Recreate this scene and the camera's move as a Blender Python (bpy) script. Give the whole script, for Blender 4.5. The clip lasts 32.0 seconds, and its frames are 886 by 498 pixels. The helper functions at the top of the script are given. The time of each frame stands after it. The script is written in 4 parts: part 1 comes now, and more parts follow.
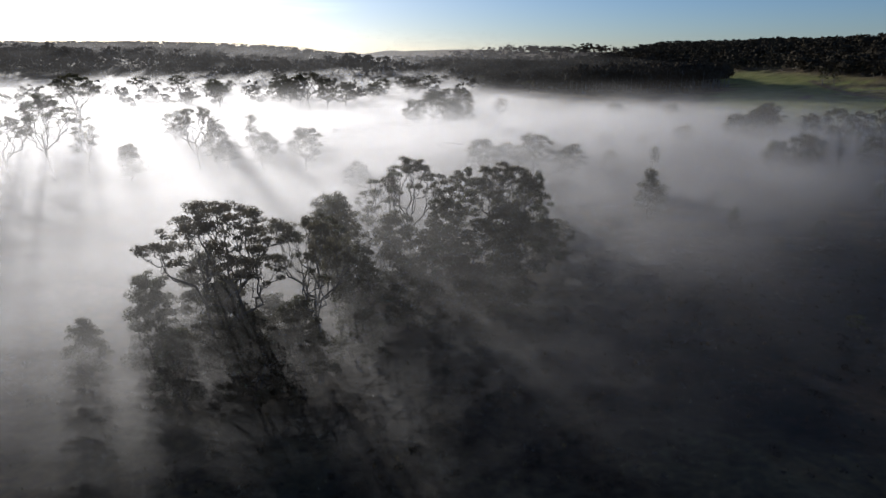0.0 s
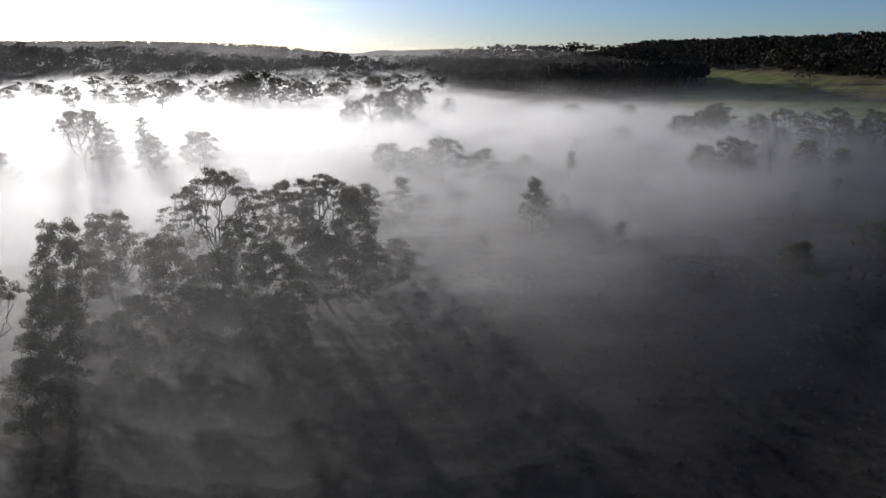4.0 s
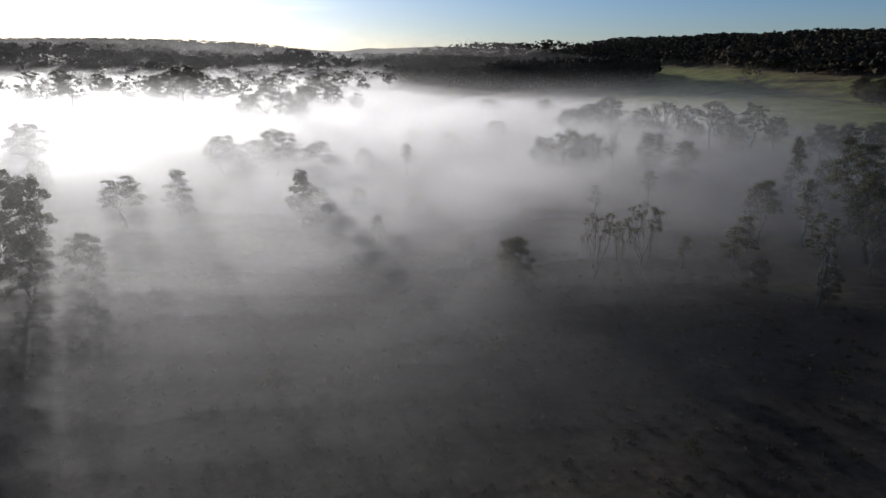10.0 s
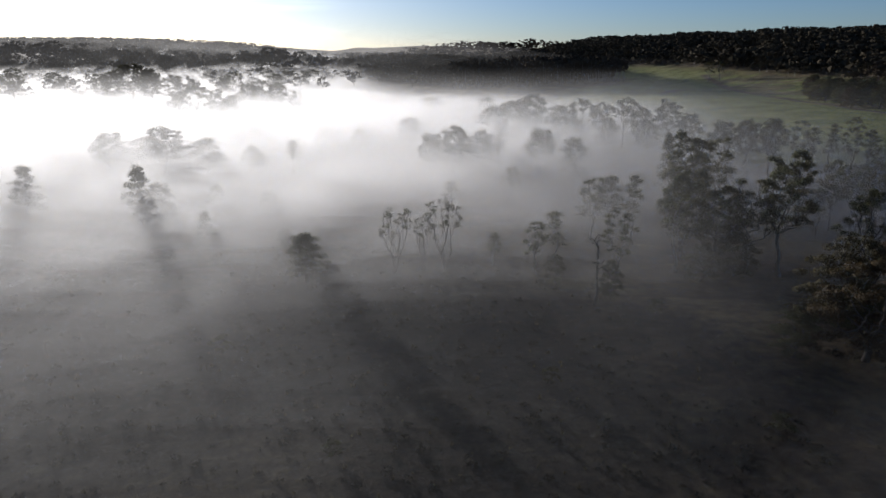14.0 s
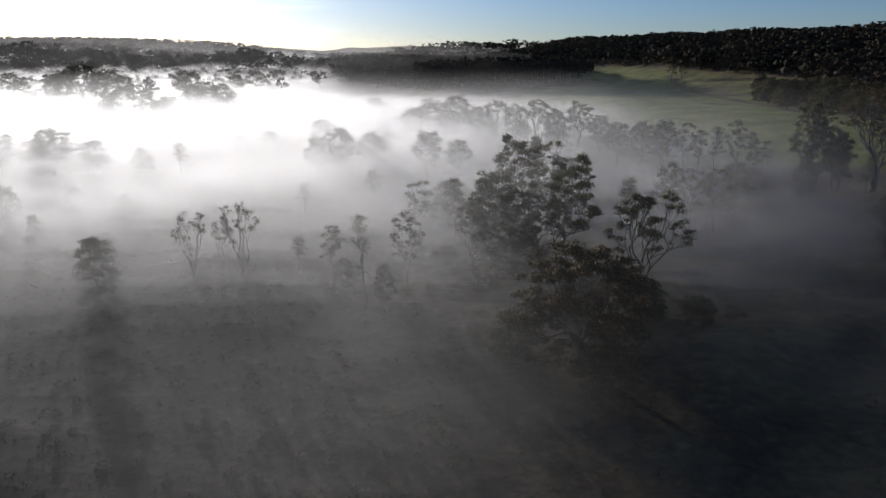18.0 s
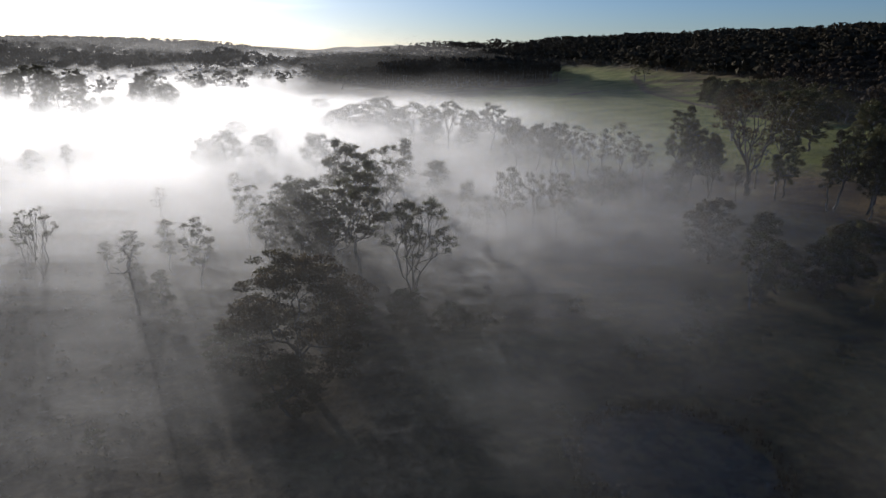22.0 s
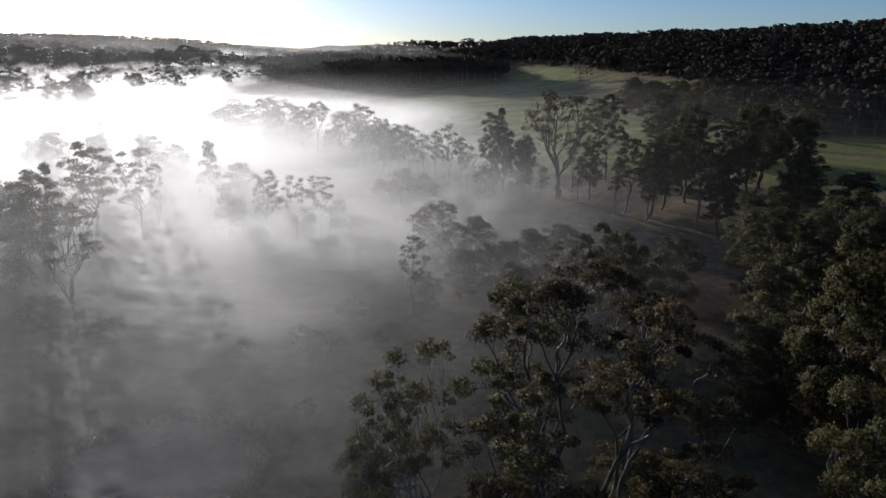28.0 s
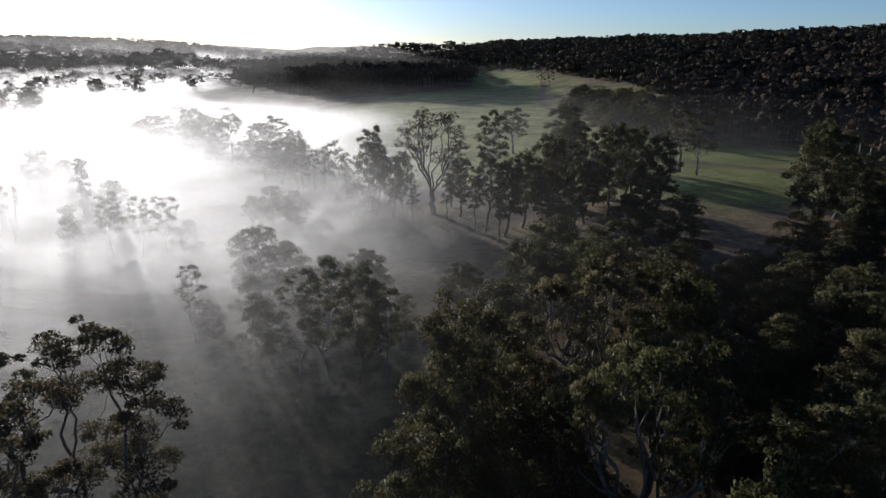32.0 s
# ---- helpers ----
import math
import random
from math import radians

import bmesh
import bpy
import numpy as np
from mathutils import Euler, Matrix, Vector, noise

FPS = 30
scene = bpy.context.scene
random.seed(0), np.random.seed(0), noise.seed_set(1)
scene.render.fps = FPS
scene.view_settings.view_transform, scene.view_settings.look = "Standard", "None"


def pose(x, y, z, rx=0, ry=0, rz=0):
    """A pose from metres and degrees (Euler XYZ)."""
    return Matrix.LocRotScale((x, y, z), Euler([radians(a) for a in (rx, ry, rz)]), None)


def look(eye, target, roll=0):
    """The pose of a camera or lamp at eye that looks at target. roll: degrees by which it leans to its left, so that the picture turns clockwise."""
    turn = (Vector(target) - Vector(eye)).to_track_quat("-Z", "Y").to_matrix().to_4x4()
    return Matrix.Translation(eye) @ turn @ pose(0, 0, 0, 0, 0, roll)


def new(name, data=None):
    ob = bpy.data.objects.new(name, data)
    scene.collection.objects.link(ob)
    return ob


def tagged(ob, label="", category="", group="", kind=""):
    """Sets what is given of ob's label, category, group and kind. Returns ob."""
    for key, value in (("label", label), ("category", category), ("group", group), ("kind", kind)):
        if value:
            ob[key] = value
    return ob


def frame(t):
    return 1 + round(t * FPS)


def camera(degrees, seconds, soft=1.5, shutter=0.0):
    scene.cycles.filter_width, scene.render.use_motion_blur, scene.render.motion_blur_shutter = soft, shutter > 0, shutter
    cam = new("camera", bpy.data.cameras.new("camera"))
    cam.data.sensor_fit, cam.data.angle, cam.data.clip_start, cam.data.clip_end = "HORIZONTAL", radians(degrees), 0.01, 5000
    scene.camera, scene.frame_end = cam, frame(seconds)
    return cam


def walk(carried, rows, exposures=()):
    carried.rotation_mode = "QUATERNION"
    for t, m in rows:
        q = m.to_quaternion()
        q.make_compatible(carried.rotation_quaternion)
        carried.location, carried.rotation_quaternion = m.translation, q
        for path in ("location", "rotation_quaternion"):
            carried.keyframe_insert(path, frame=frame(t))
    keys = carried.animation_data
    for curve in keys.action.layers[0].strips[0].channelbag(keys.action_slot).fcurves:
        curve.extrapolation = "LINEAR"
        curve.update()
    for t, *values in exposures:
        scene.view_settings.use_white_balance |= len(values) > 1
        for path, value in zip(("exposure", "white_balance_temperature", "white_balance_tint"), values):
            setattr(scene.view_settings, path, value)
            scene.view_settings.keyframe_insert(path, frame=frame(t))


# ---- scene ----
cam = camera(66.0, 32.0)
METRES, EYE, TILT, LEAN, TURN = 300.0, 45.0, -15.8, 0.0, 0.0
ROWS = [
    (0.0, 0.0, 0.0, 0.0, -0.0, 0.0, -0.0),
    (0.5, 0.0133, 0.0112, 0.0024, -0.0, 0.02, 0.03),
    (1.0, 0.0272, 0.0217, 0.0046, -0.01, 0.02, 0.05),
    (1.5, 0.0413, 0.0313, 0.0068, -0.02, 0.01, 0.09),
    (2.0, 0.056, 0.0401, 0.0089, -0.03, 0.01, 0.1),
    (2.5, 0.0711, 0.0475, 0.011, -0.04, -0.0, 0.1),
    (3.0, 0.0867, 0.0539, 0.0128, -0.06, -0.01, 0.07),
    (3.5, 0.1022, 0.0595, 0.0146, -0.08, -0.03, 0.08),
    (5.5, 0.1625, 0.0787, 0.0175, -0.24, -0.01, 0.16),
    (6.0, 0.1779, 0.082, 0.0175, -0.3, -0.02, 0.15),
    (6.5, 0.1936, 0.0849, 0.0173, -0.32, -0.02, 0.16),
    (7.0, 0.2094, 0.0873, 0.0171, -0.36, -0.05, 0.14),
    (7.5, 0.225, 0.0897, 0.0167, -0.41, -0.07, 0.12),
    (8.0, 0.2407, 0.0918, 0.016, -0.44, -0.07, 0.14),
    (8.5, 0.256, 0.0937, 0.0154, -0.49, -0.09, 0.1),
    (9.0, 0.2719, 0.0947, 0.015, -0.53, -0.12, 0.1),
    (9.5, 0.2875, 0.0957, 0.0143, -0.56, -0.13, 0.1),
    (10.0, 0.3033, 0.0967, 0.0136, -0.59, -0.13, 0.11),
    (10.5, 0.3187, 0.0975, 0.0132, -0.62, -0.14, 0.11),
    (11.0, 0.3344, 0.0986, 0.0121, -0.65, -0.12, 0.14),
    (11.5, 0.35, 0.1001, 0.0121, -0.69, -0.14, 0.14),
    (12.0, 0.3655, 0.1006, 0.0115, -0.72, -0.12, 0.17),
    (12.5, 0.381, 0.1019, 0.0115, -0.75, -0.13, 0.19),
    (13.0, 0.3964, 0.102, 0.0113, -0.79, -0.16, 0.18),
    (13.5, 0.412, 0.1026, 0.0111, -0.81, -0.16, 0.2),
    (14.0, 0.4277, 0.1029, 0.0112, -0.83, -0.17, 0.2),
    (14.5, 0.4431, 0.1026, 0.0113, -0.86, -0.18, 0.2),
    (16.5, 0.5061, 0.0996, 0.0132, -0.98, -0.2, 0.25),
    (17.0, 0.5215, 0.0995, 0.0132, -1.01, -0.19, 0.24),
    (17.5, 0.5367, 0.0997, 0.0131, -1.06, -0.18, 0.23),
    (18.0, 0.5518, 0.0997, 0.0131, -1.1, -0.18, 0.25),
    (18.5, 0.5672, 0.0995, 0.0133, -1.14, -0.18, 0.22),
    (19.0, 0.5827, 0.0993, 0.0136, -1.18, -0.19, 0.2),
    (19.5, 0.5969, 0.0989, 0.0141, -1.21, -0.19, 0.22),
    (20.0, 0.6123, 0.0988, 0.0144, -1.24, -0.2, 0.2),
    (20.5, 0.6277, 0.0987, 0.0151, -1.28, -0.22, 0.21),
    (21.0, 0.6433, 0.0978, 0.0152, -1.3, -0.22, 0.21),
    (21.5, 0.6588, 0.098, 0.0158, -1.33, -0.23, 0.2),
    (22.0, 0.6741, 0.0978, 0.0163, -1.37, -0.24, 0.2),
    (22.5, 0.6894, 0.0976, 0.0169, -1.4, -0.25, 0.2),
    (23.0, 0.7048, 0.0979, 0.0178, -1.44, -0.26, 0.24),
    (23.5, 0.72, 0.0973, 0.0182, -1.48, -0.27, 0.22),
    (24.0, 0.7353, 0.0974, 0.0184, -1.53, -0.26, 0.2),
    (24.5, 0.7505, 0.0969, 0.0187, -1.57, -0.26, 0.19),
    (25.0, 0.7655, 0.0972, 0.0185, -1.62, -0.26, 0.17),
    (25.5, 0.7805, 0.0973, 0.0183, -1.67, -0.27, 0.17),
    (27.5, 0.8409, 0.0945, 0.0176, -1.87, -0.32, 0.16),
    (28.0, 0.8558, 0.0937, 0.0188, -1.92, -0.32, 0.17),
    (28.5, 0.8707, 0.0926, 0.0203, -1.98, -0.33, 0.18),
    (29.0, 0.8856, 0.0917, 0.0215, -2.03, -0.33, 0.17),
    (29.5, 0.9004, 0.0901, 0.0229, -2.08, -0.34, 0.18),
    (30.0, 0.9154, 0.0887, 0.0243, -2.13, -0.33, 0.18),
    (30.5, 0.9306, 0.0873, 0.0258, -2.16, -0.32, 0.22),
    (31.0, 0.9455, 0.0866, 0.0275, -2.22, -0.3, 0.2),
    (31.5, 0.9605, 0.0851, 0.0303, -2.27, -0.3, 0.21),
    (32.0, 0.9755, 0.0834, 0.0337, -2.32, -0.27, 0.22),
]
walk(cam, [(t, pose(0, 0, EYE, TILT, LEAN, TURN) @ pose(METRES * x, METRES * y, METRES * z, 90 + pitch, roll, yaw)) for t, x, y, z, yaw, pitch, roll in ROWS], exposures=[(0.0, 0.0), (9.0, -0.1), (20.0, -0.1), (25.5, 0.02), (28.0, 0.13), (30.0, 0.28), (32.0, 0.4)])

# ---- light: low morning sun, hazy at the horizon ----
SUN_AZ, SUN_EL = -27.0, 8.0          # degrees from +y (minus: to the west of it), and above the horizon
sun_dir = Vector((math.sin(radians(SUN_AZ)) * math.cos(radians(SUN_EL)),
                  math.cos(radians(SUN_AZ)) * math.cos(radians(SUN_EL)), math.sin(radians(SUN_EL))))
sun = new("sun", bpy.data.lights.new("sun", "SUN"))
sun.data.energy, sun.data.angle, sun.data.color = 4.7, radians(0.6), (1.0, 0.965, 0.935)
sun.matrix_world = look(sun_dir * 400, (0, 0, 0))

world = bpy.data.worlds.new("world")
scene.world = world
world.use_nodes = True
wn, wl = world.node_tree.nodes, world.node_tree.links
wn.clear()
w_out = wn.new("ShaderNodeOutputWorld")
w_bg = wn.new("ShaderNodeBackground")
w_sky = wn.new("ShaderNodeTexSky")
w_sky.sky_type, w_sky.sun_disc = "NISHITA", False
w_sky.sun_elevation, w_sky.sun_rotation = radians(SUN_EL), radians(SUN_AZ)
w_sky.air_density, w_sky.dust_density, w_sky.ozone_density = 0.75, 0.25, 3.0
w_bg.inputs["Strength"].default_value = 0.085
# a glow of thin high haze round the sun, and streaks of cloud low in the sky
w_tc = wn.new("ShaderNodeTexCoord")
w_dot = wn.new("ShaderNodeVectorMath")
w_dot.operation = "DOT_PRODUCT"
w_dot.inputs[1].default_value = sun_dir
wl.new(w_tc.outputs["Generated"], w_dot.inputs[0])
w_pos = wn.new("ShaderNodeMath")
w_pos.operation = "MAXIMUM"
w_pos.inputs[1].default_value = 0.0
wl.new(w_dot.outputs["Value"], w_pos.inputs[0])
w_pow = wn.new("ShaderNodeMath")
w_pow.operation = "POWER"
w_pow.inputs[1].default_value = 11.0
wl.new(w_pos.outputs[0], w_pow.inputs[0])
w_map = wn.new("ShaderNodeMapping")
w_map.inputs["Scale"].default_value = (2.0, 2.0, 60.0)
wl.new(w_tc.outputs["Generated"], w_map.inputs["Vector"])
w_cl = wn.new("ShaderNodeTexNoise")
w_cl.inputs["Scale"].default_value, w_cl.inputs["Detail"].default_value, w_cl.inputs["Roughness"].default_value = 1.6, 6.0, 0.55
wl.new(w_map.outputs[0], w_cl.inputs["Vector"])
w_rm = wn.new("ShaderNodeMapRange")
w_rm.interpolation_type = "SMOOTHSTEP"
for key, val in (("From Min", 0.5), ("From Max", 0.66), ("To Min", 0.0), ("To Max", 0.75)):
    w_rm.inputs[key].default_value = val
wl.new(w_cl.outputs["Fac"], w_rm.inputs["Value"])
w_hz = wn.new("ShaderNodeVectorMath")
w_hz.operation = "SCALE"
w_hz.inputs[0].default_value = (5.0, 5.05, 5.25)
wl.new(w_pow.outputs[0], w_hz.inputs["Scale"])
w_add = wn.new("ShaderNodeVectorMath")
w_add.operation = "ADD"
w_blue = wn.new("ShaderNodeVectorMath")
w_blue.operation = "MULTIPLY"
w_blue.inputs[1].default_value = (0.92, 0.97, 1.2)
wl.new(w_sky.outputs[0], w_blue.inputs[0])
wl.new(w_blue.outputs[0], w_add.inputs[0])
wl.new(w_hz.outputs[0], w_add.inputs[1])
w_cc = wn.new("ShaderNodeMix")
w_cc.data_type = "RGBA"
w_low = wn.new("ShaderNodeSeparateXYZ")
wl.new(w_tc.outputs["Generated"], w_low.inputs[0])
w_band = wn.new("ShaderNodeMapRange")
for key, val in (("From Min", 0.02), ("From Max", 0.16), ("To Min", 1.0), ("To Max", 0.0)):
    w_band.inputs[key].default_value = val
wl.new(w_low.outputs["Z"], w_band.inputs["Value"])
w_cf = wn.new("ShaderNodeMath")
w_cf.operation = "MULTIPLY"
wl.new(w_rm.outputs[0], w_cf.inputs[0])
w_side = wn.new("ShaderNodeMapRange")
w_side.interpolation_type = "SMOOTHSTEP"
w_side.inputs["From Min"].default_value, w_side.inputs["From Max"].default_value = 0.93, 0.975
wl.new(w_dot.outputs["Value"], w_side.inputs["Value"])
w_both = wn.new("ShaderNodeMath")
w_both.operation = "MULTIPLY"
wl.new(w_band.outputs[0], w_both.inputs[0])
wl.new(w_side.outputs[0], w_both.inputs[1])
wl.new(w_both.outputs[0], w_cf.inputs[1])
w_lit = wn.new("ShaderNodeVectorMath")
w_lit.operation = "MULTIPLY_ADD"
w_lit.inputs[1].default_value, w_lit.inputs[2].default_value = (1.15, 1.15, 1.15), (2.2, 2.1, 2.0)
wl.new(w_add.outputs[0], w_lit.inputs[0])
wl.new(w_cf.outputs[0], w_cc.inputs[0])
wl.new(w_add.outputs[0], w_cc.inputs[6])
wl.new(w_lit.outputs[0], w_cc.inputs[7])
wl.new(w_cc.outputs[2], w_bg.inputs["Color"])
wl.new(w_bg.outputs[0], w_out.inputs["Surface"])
scene.cycles.transparent_max_bounces = 150

# ---- materials ----
def material(name):
    m = bpy.data.materials.new(name)
    m.use_nodes = True
    m.node_tree.nodes.clear()
    return m, m.node_tree.nodes, m.node_tree.links


def add(nodes, kind, **values):
    n = nodes.new(kind)
    for k, v in values.items():
        n.inputs[k.replace("_", " ")].default_value = v
    return n


def ramp(nodes, stops):
    r = nodes.new("ShaderNodeValToRGB")
    e = r.color_ramp.elements
    while len(e) < len(stops):
        e.new(0.5)
    for el, (p, c) in zip(e, stops):
        el.position, el.color = p, (*c, 1)
    return r


def leaf_material(name, dark, light, tip, rough=0.75, through_it=0.38, gloss=0.15):
    """Leaves: a thin sheet that lets some light through; colour varies tree by tree and clump by clump."""
    m, n, l = material(name)
    out = n.new("ShaderNodeOutputMaterial")
    info, isl, geo = n.new("ShaderNodeObjectInfo"), n.new("ShaderNodeNewGeometry"), n.new("ShaderNodeTexCoord")
    noise_a = add(n, "ShaderNodeTexNoise", Scale=0.35, Detail=3.0)
    l.new(geo.outputs["Object"], noise_a.inputs["Vector"])
    mix = add(n, "ShaderNodeMath")
    mix.operation = "ADD"
    l.new(noise_a.outputs["Fac"], mix.inputs[0])
    sc = n.new("ShaderNodeMath")
    sc.operation = "MULTIPLY_ADD"
    sc.inputs[1].default_value, sc.inputs[2].default_value = 0.14, -0.07
    l.new(isl.outputs["Random Per Island"], sc.inputs[0])
    l.new(sc.outputs[0], mix.inputs[1])
    col = ramp(n, [(0.25, dark), (0.55, light), (0.85, tip)])
    l.new(mix.outputs[0], col.inputs["Fac"])
    hsv = n.new("ShaderNodeHueSaturation")
    hue = n.new("ShaderNodeMapRange")
    hue.inputs["To Min"].default_value, hue.inputs["To Max"].default_value = 0.47, 0.53
    l.new(info.outputs["Random"], hue.inputs["Value"])
    l.new(hue.outputs[0], hsv.inputs["Hue"])
    l.new(col.outputs[0], hsv.inputs["Color"])
    bsdf = add(n, "ShaderNodeBsdfPrincipled", Roughness=rough)
    bsdf.inputs["Specular IOR Level"].default_value = gloss
    l.new(hsv.outputs[0], bsdf.inputs["Base Color"])
    tr = n.new("ShaderNodeBsdfTranslucent")
    l.new(hsv.outputs[0], tr.inputs["Color"])
    ms = add(n, "ShaderNodeMixShader", Fac=through_it)
    l.new(bsdf.outputs[0], ms.inputs[1])
    l.new(tr.outputs[0], ms.inputs[2])
    l.new(ms.outputs[0], out.inputs["Surface"])
    return m


def bark_material(name, a, b, scale=3.0):
    m, n, l = material(name)
    out, tc = n.new("ShaderNodeOutputMaterial"), n.new("ShaderNodeTexCoord")
    mp = n.new("ShaderNodeMapping")
    mp.inputs["Scale"].default_value = (1, 1, 0.25)
    l.new(tc.outputs["Object"], mp.inputs["Vector"])
    ns = add(n, "ShaderNodeTexNoise", Scale=scale, Detail=5.0, Roughness=0.65)
    l.new(mp.outputs[0], ns.inputs["Vector"])
    big = add(n, "ShaderNodeTexNoise", Scale=0.5, Detail=2.0)
    l.new(tc.outputs["Object"], big.inputs["Vector"])
    av = n.new("ShaderNodeMath")
    av.operation = "MULTIPLY_ADD"
    av.inputs[1].default_value = 0.5
    l.new(big.outputs["Fac"], av.inputs[0])
    hf = n.new("ShaderNodeMath")
    hf.operation = "MULTIPLY"
    hf.inputs[1].default_value = 0.5
    l.new(ns.outputs["Fac"], hf.inputs[0])
    l.new(hf.outputs[0], av.inputs[2])
    col = ramp(n, [(0.35, a), (0.65, b)])
    l.new(av.outputs[0], col.inputs["Fac"])
    bump = add(n, "ShaderNodeBump", Strength=0.6, Distance=0.08)
    l.new(ns.outputs["Fac"], bump.inputs["Height"])
    bsdf = add(n, "ShaderNodeBsdfPrincipled", Roughness=0.8)
    l.new(col.outputs[0], bsdf.inputs["Base Color"])
    l.new(bump.outputs[0], bsdf.inputs["Normal"])
    l.new(bsdf.outputs[0], out.inputs["Surface"])
    return m


LEAF_GUM = leaf_material("gum_leaf", (0.049, 0.050, 0.022), (0.088, 0.082, 0.034), (0.140, 0.118, 0.050))
LEAF_DARK = leaf_material("dark_leaf", (0.040, 0.041, 0.019), (0.070, 0.067, 0.027), (0.112, 0.096, 0.038))
LEAF_OLIVE = leaf_material("olive_leaf", (0.047, 0.041, 0.021), (0.081, 0.068, 0.033), (0.132, 0.102, 0.050))
LEAF_BROWN = leaf_material("brown_leaf", (0.036, 0.030, 0.016), (0.069, 0.053, 0.025), (0.108, 0.078, 0.036))
LEAF_FAR = leaf_material("far_leaf", (0.043, 0.036, 0.025), (0.063, 0.052, 0.035), (0.088, 0.070, 0.046), 0.95, 0.06, 0.03)
LEAF_SCRUB = leaf_material("scrub_leaf", (0.016, 0.015, 0.01), (0.035, 0.03, 0.02), (0.075, 0.062, 0.042), 0.8, 0.15)
LEAF_STRAW = leaf_material("straw", (0.07, 0.057, 0.026), (0.15, 0.12, 0.055), (0.28, 0.23, 0.12), 0.8, 0.25)
BARK_PALE = bark_material("pale_bark", (0.10, 0.085, 0.07), (0.26, 0.24, 0.21))
BARK_DARK = bark_material("dark_bark", (0.035, 0.028, 0.022), (0.10, 0.085, 0.07))


def ground_material():
    m, n, l = material("meadow")
    out, tc = n.new("ShaderNodeOutputMaterial"), n.new("ShaderNodeTexCoord")
    cover = n.new("ShaderNodeAttribute")
    cover.attribute_name = "pasture"
    tuft = add(n, "ShaderNodeTexNoise", Scale=0.55, Detail=8.0, Roughness=0.7)
    patch = add(n, "ShaderNodeTexNoise", Scale=0.045, Detail=4.0, Roughness=0.6, Distortion=0.6)
    for t in (tuft, patch):
        l.new(tc.outputs["Object"], t.inputs["Vector"])
    half = n.new("ShaderNodeMath")
    half.operation = "MULTIPLY_ADD"
    half.inputs[1].default_value = 0.55
    l.new(patch.outputs["Fac"], half.inputs[0])
    h2 = n.new("ShaderNodeMath")
    h2.operation = "MULTIPLY"
    h2.inputs[1].default_value = 0.45
    l.new(tuft.outputs["Fac"], h2.inputs[0])
    l.new(h2.outputs[0], half.inputs[2])
    heath = ramp(n, [(0.38, (0.036, 0.025, 0.015)), (0.48, (0.098, 0.066, 0.036)), (0.57, (0.185, 0.128, 0.062)), (0.68, (0.3, 0.24, 0.115))])
    green = ramp(n, [(0.38, (0.092, 0.102, 0.018)), (0.5, (0.175, 0.188, 0.036)), (0.62, (0.28, 0.26, 0.085))])
    l.new(half.outputs[0], heath.inputs["Fac"])
    l.new(half.outputs[0], green.inputs["Fac"])
    mix = n.new("ShaderNodeMix")
    mix.data_type = "RGBA"
    l.new(cover.outputs["Fac"], mix.inputs[0])
    l.new(heath.outputs[0], mix.inputs[6])
    l.new(green.outputs[0], mix.inputs[7])
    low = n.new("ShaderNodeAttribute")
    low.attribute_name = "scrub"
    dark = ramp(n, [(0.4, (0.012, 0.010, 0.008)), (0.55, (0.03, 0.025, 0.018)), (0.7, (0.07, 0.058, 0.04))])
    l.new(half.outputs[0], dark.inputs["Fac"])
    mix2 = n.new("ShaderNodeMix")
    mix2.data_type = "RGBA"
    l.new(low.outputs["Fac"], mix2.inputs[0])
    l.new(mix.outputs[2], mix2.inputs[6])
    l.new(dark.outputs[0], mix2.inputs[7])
    bump = add(n, "ShaderNodeBump", Strength=0.8, Distance=0.5)
    l.new(tuft.outputs["Fac"], bump.inputs["Height"])
    bsdf = add(n, "ShaderNodeBsdfPrincipled", Roughness=0.9)
    bsdf.inputs["Specular IOR Level"].default_value = 0.15
    l.new(mix2.outputs[2], bsdf.inputs["Base Color"])
    l.new(bump.outputs[0], bsdf.inputs["Normal"])
    l.new(bsdf.outputs[0], out.inputs["Surface"])
    return m


GROUND = ground_material()

# ---- the lie of the land ----
def smooth(a, b, v):
    t = np.clip((np.asarray(v, float) - a) / (b - a), 0, 1)
    return t * t * (3 - 2 * t)


def waves(x, y, s, k):
    """Gentle uneven swell, about one unit high."""
    return (np.sin(x / s + k) * np.cos(y / (s * 1.3) + 1.7 * k) + 0.6 * np.sin((x + y) / (s * 0.61) + 2.3 * k) + 0.4 * np.cos((x - 1.4 * y) / (s * 0.37) + k)) / 2


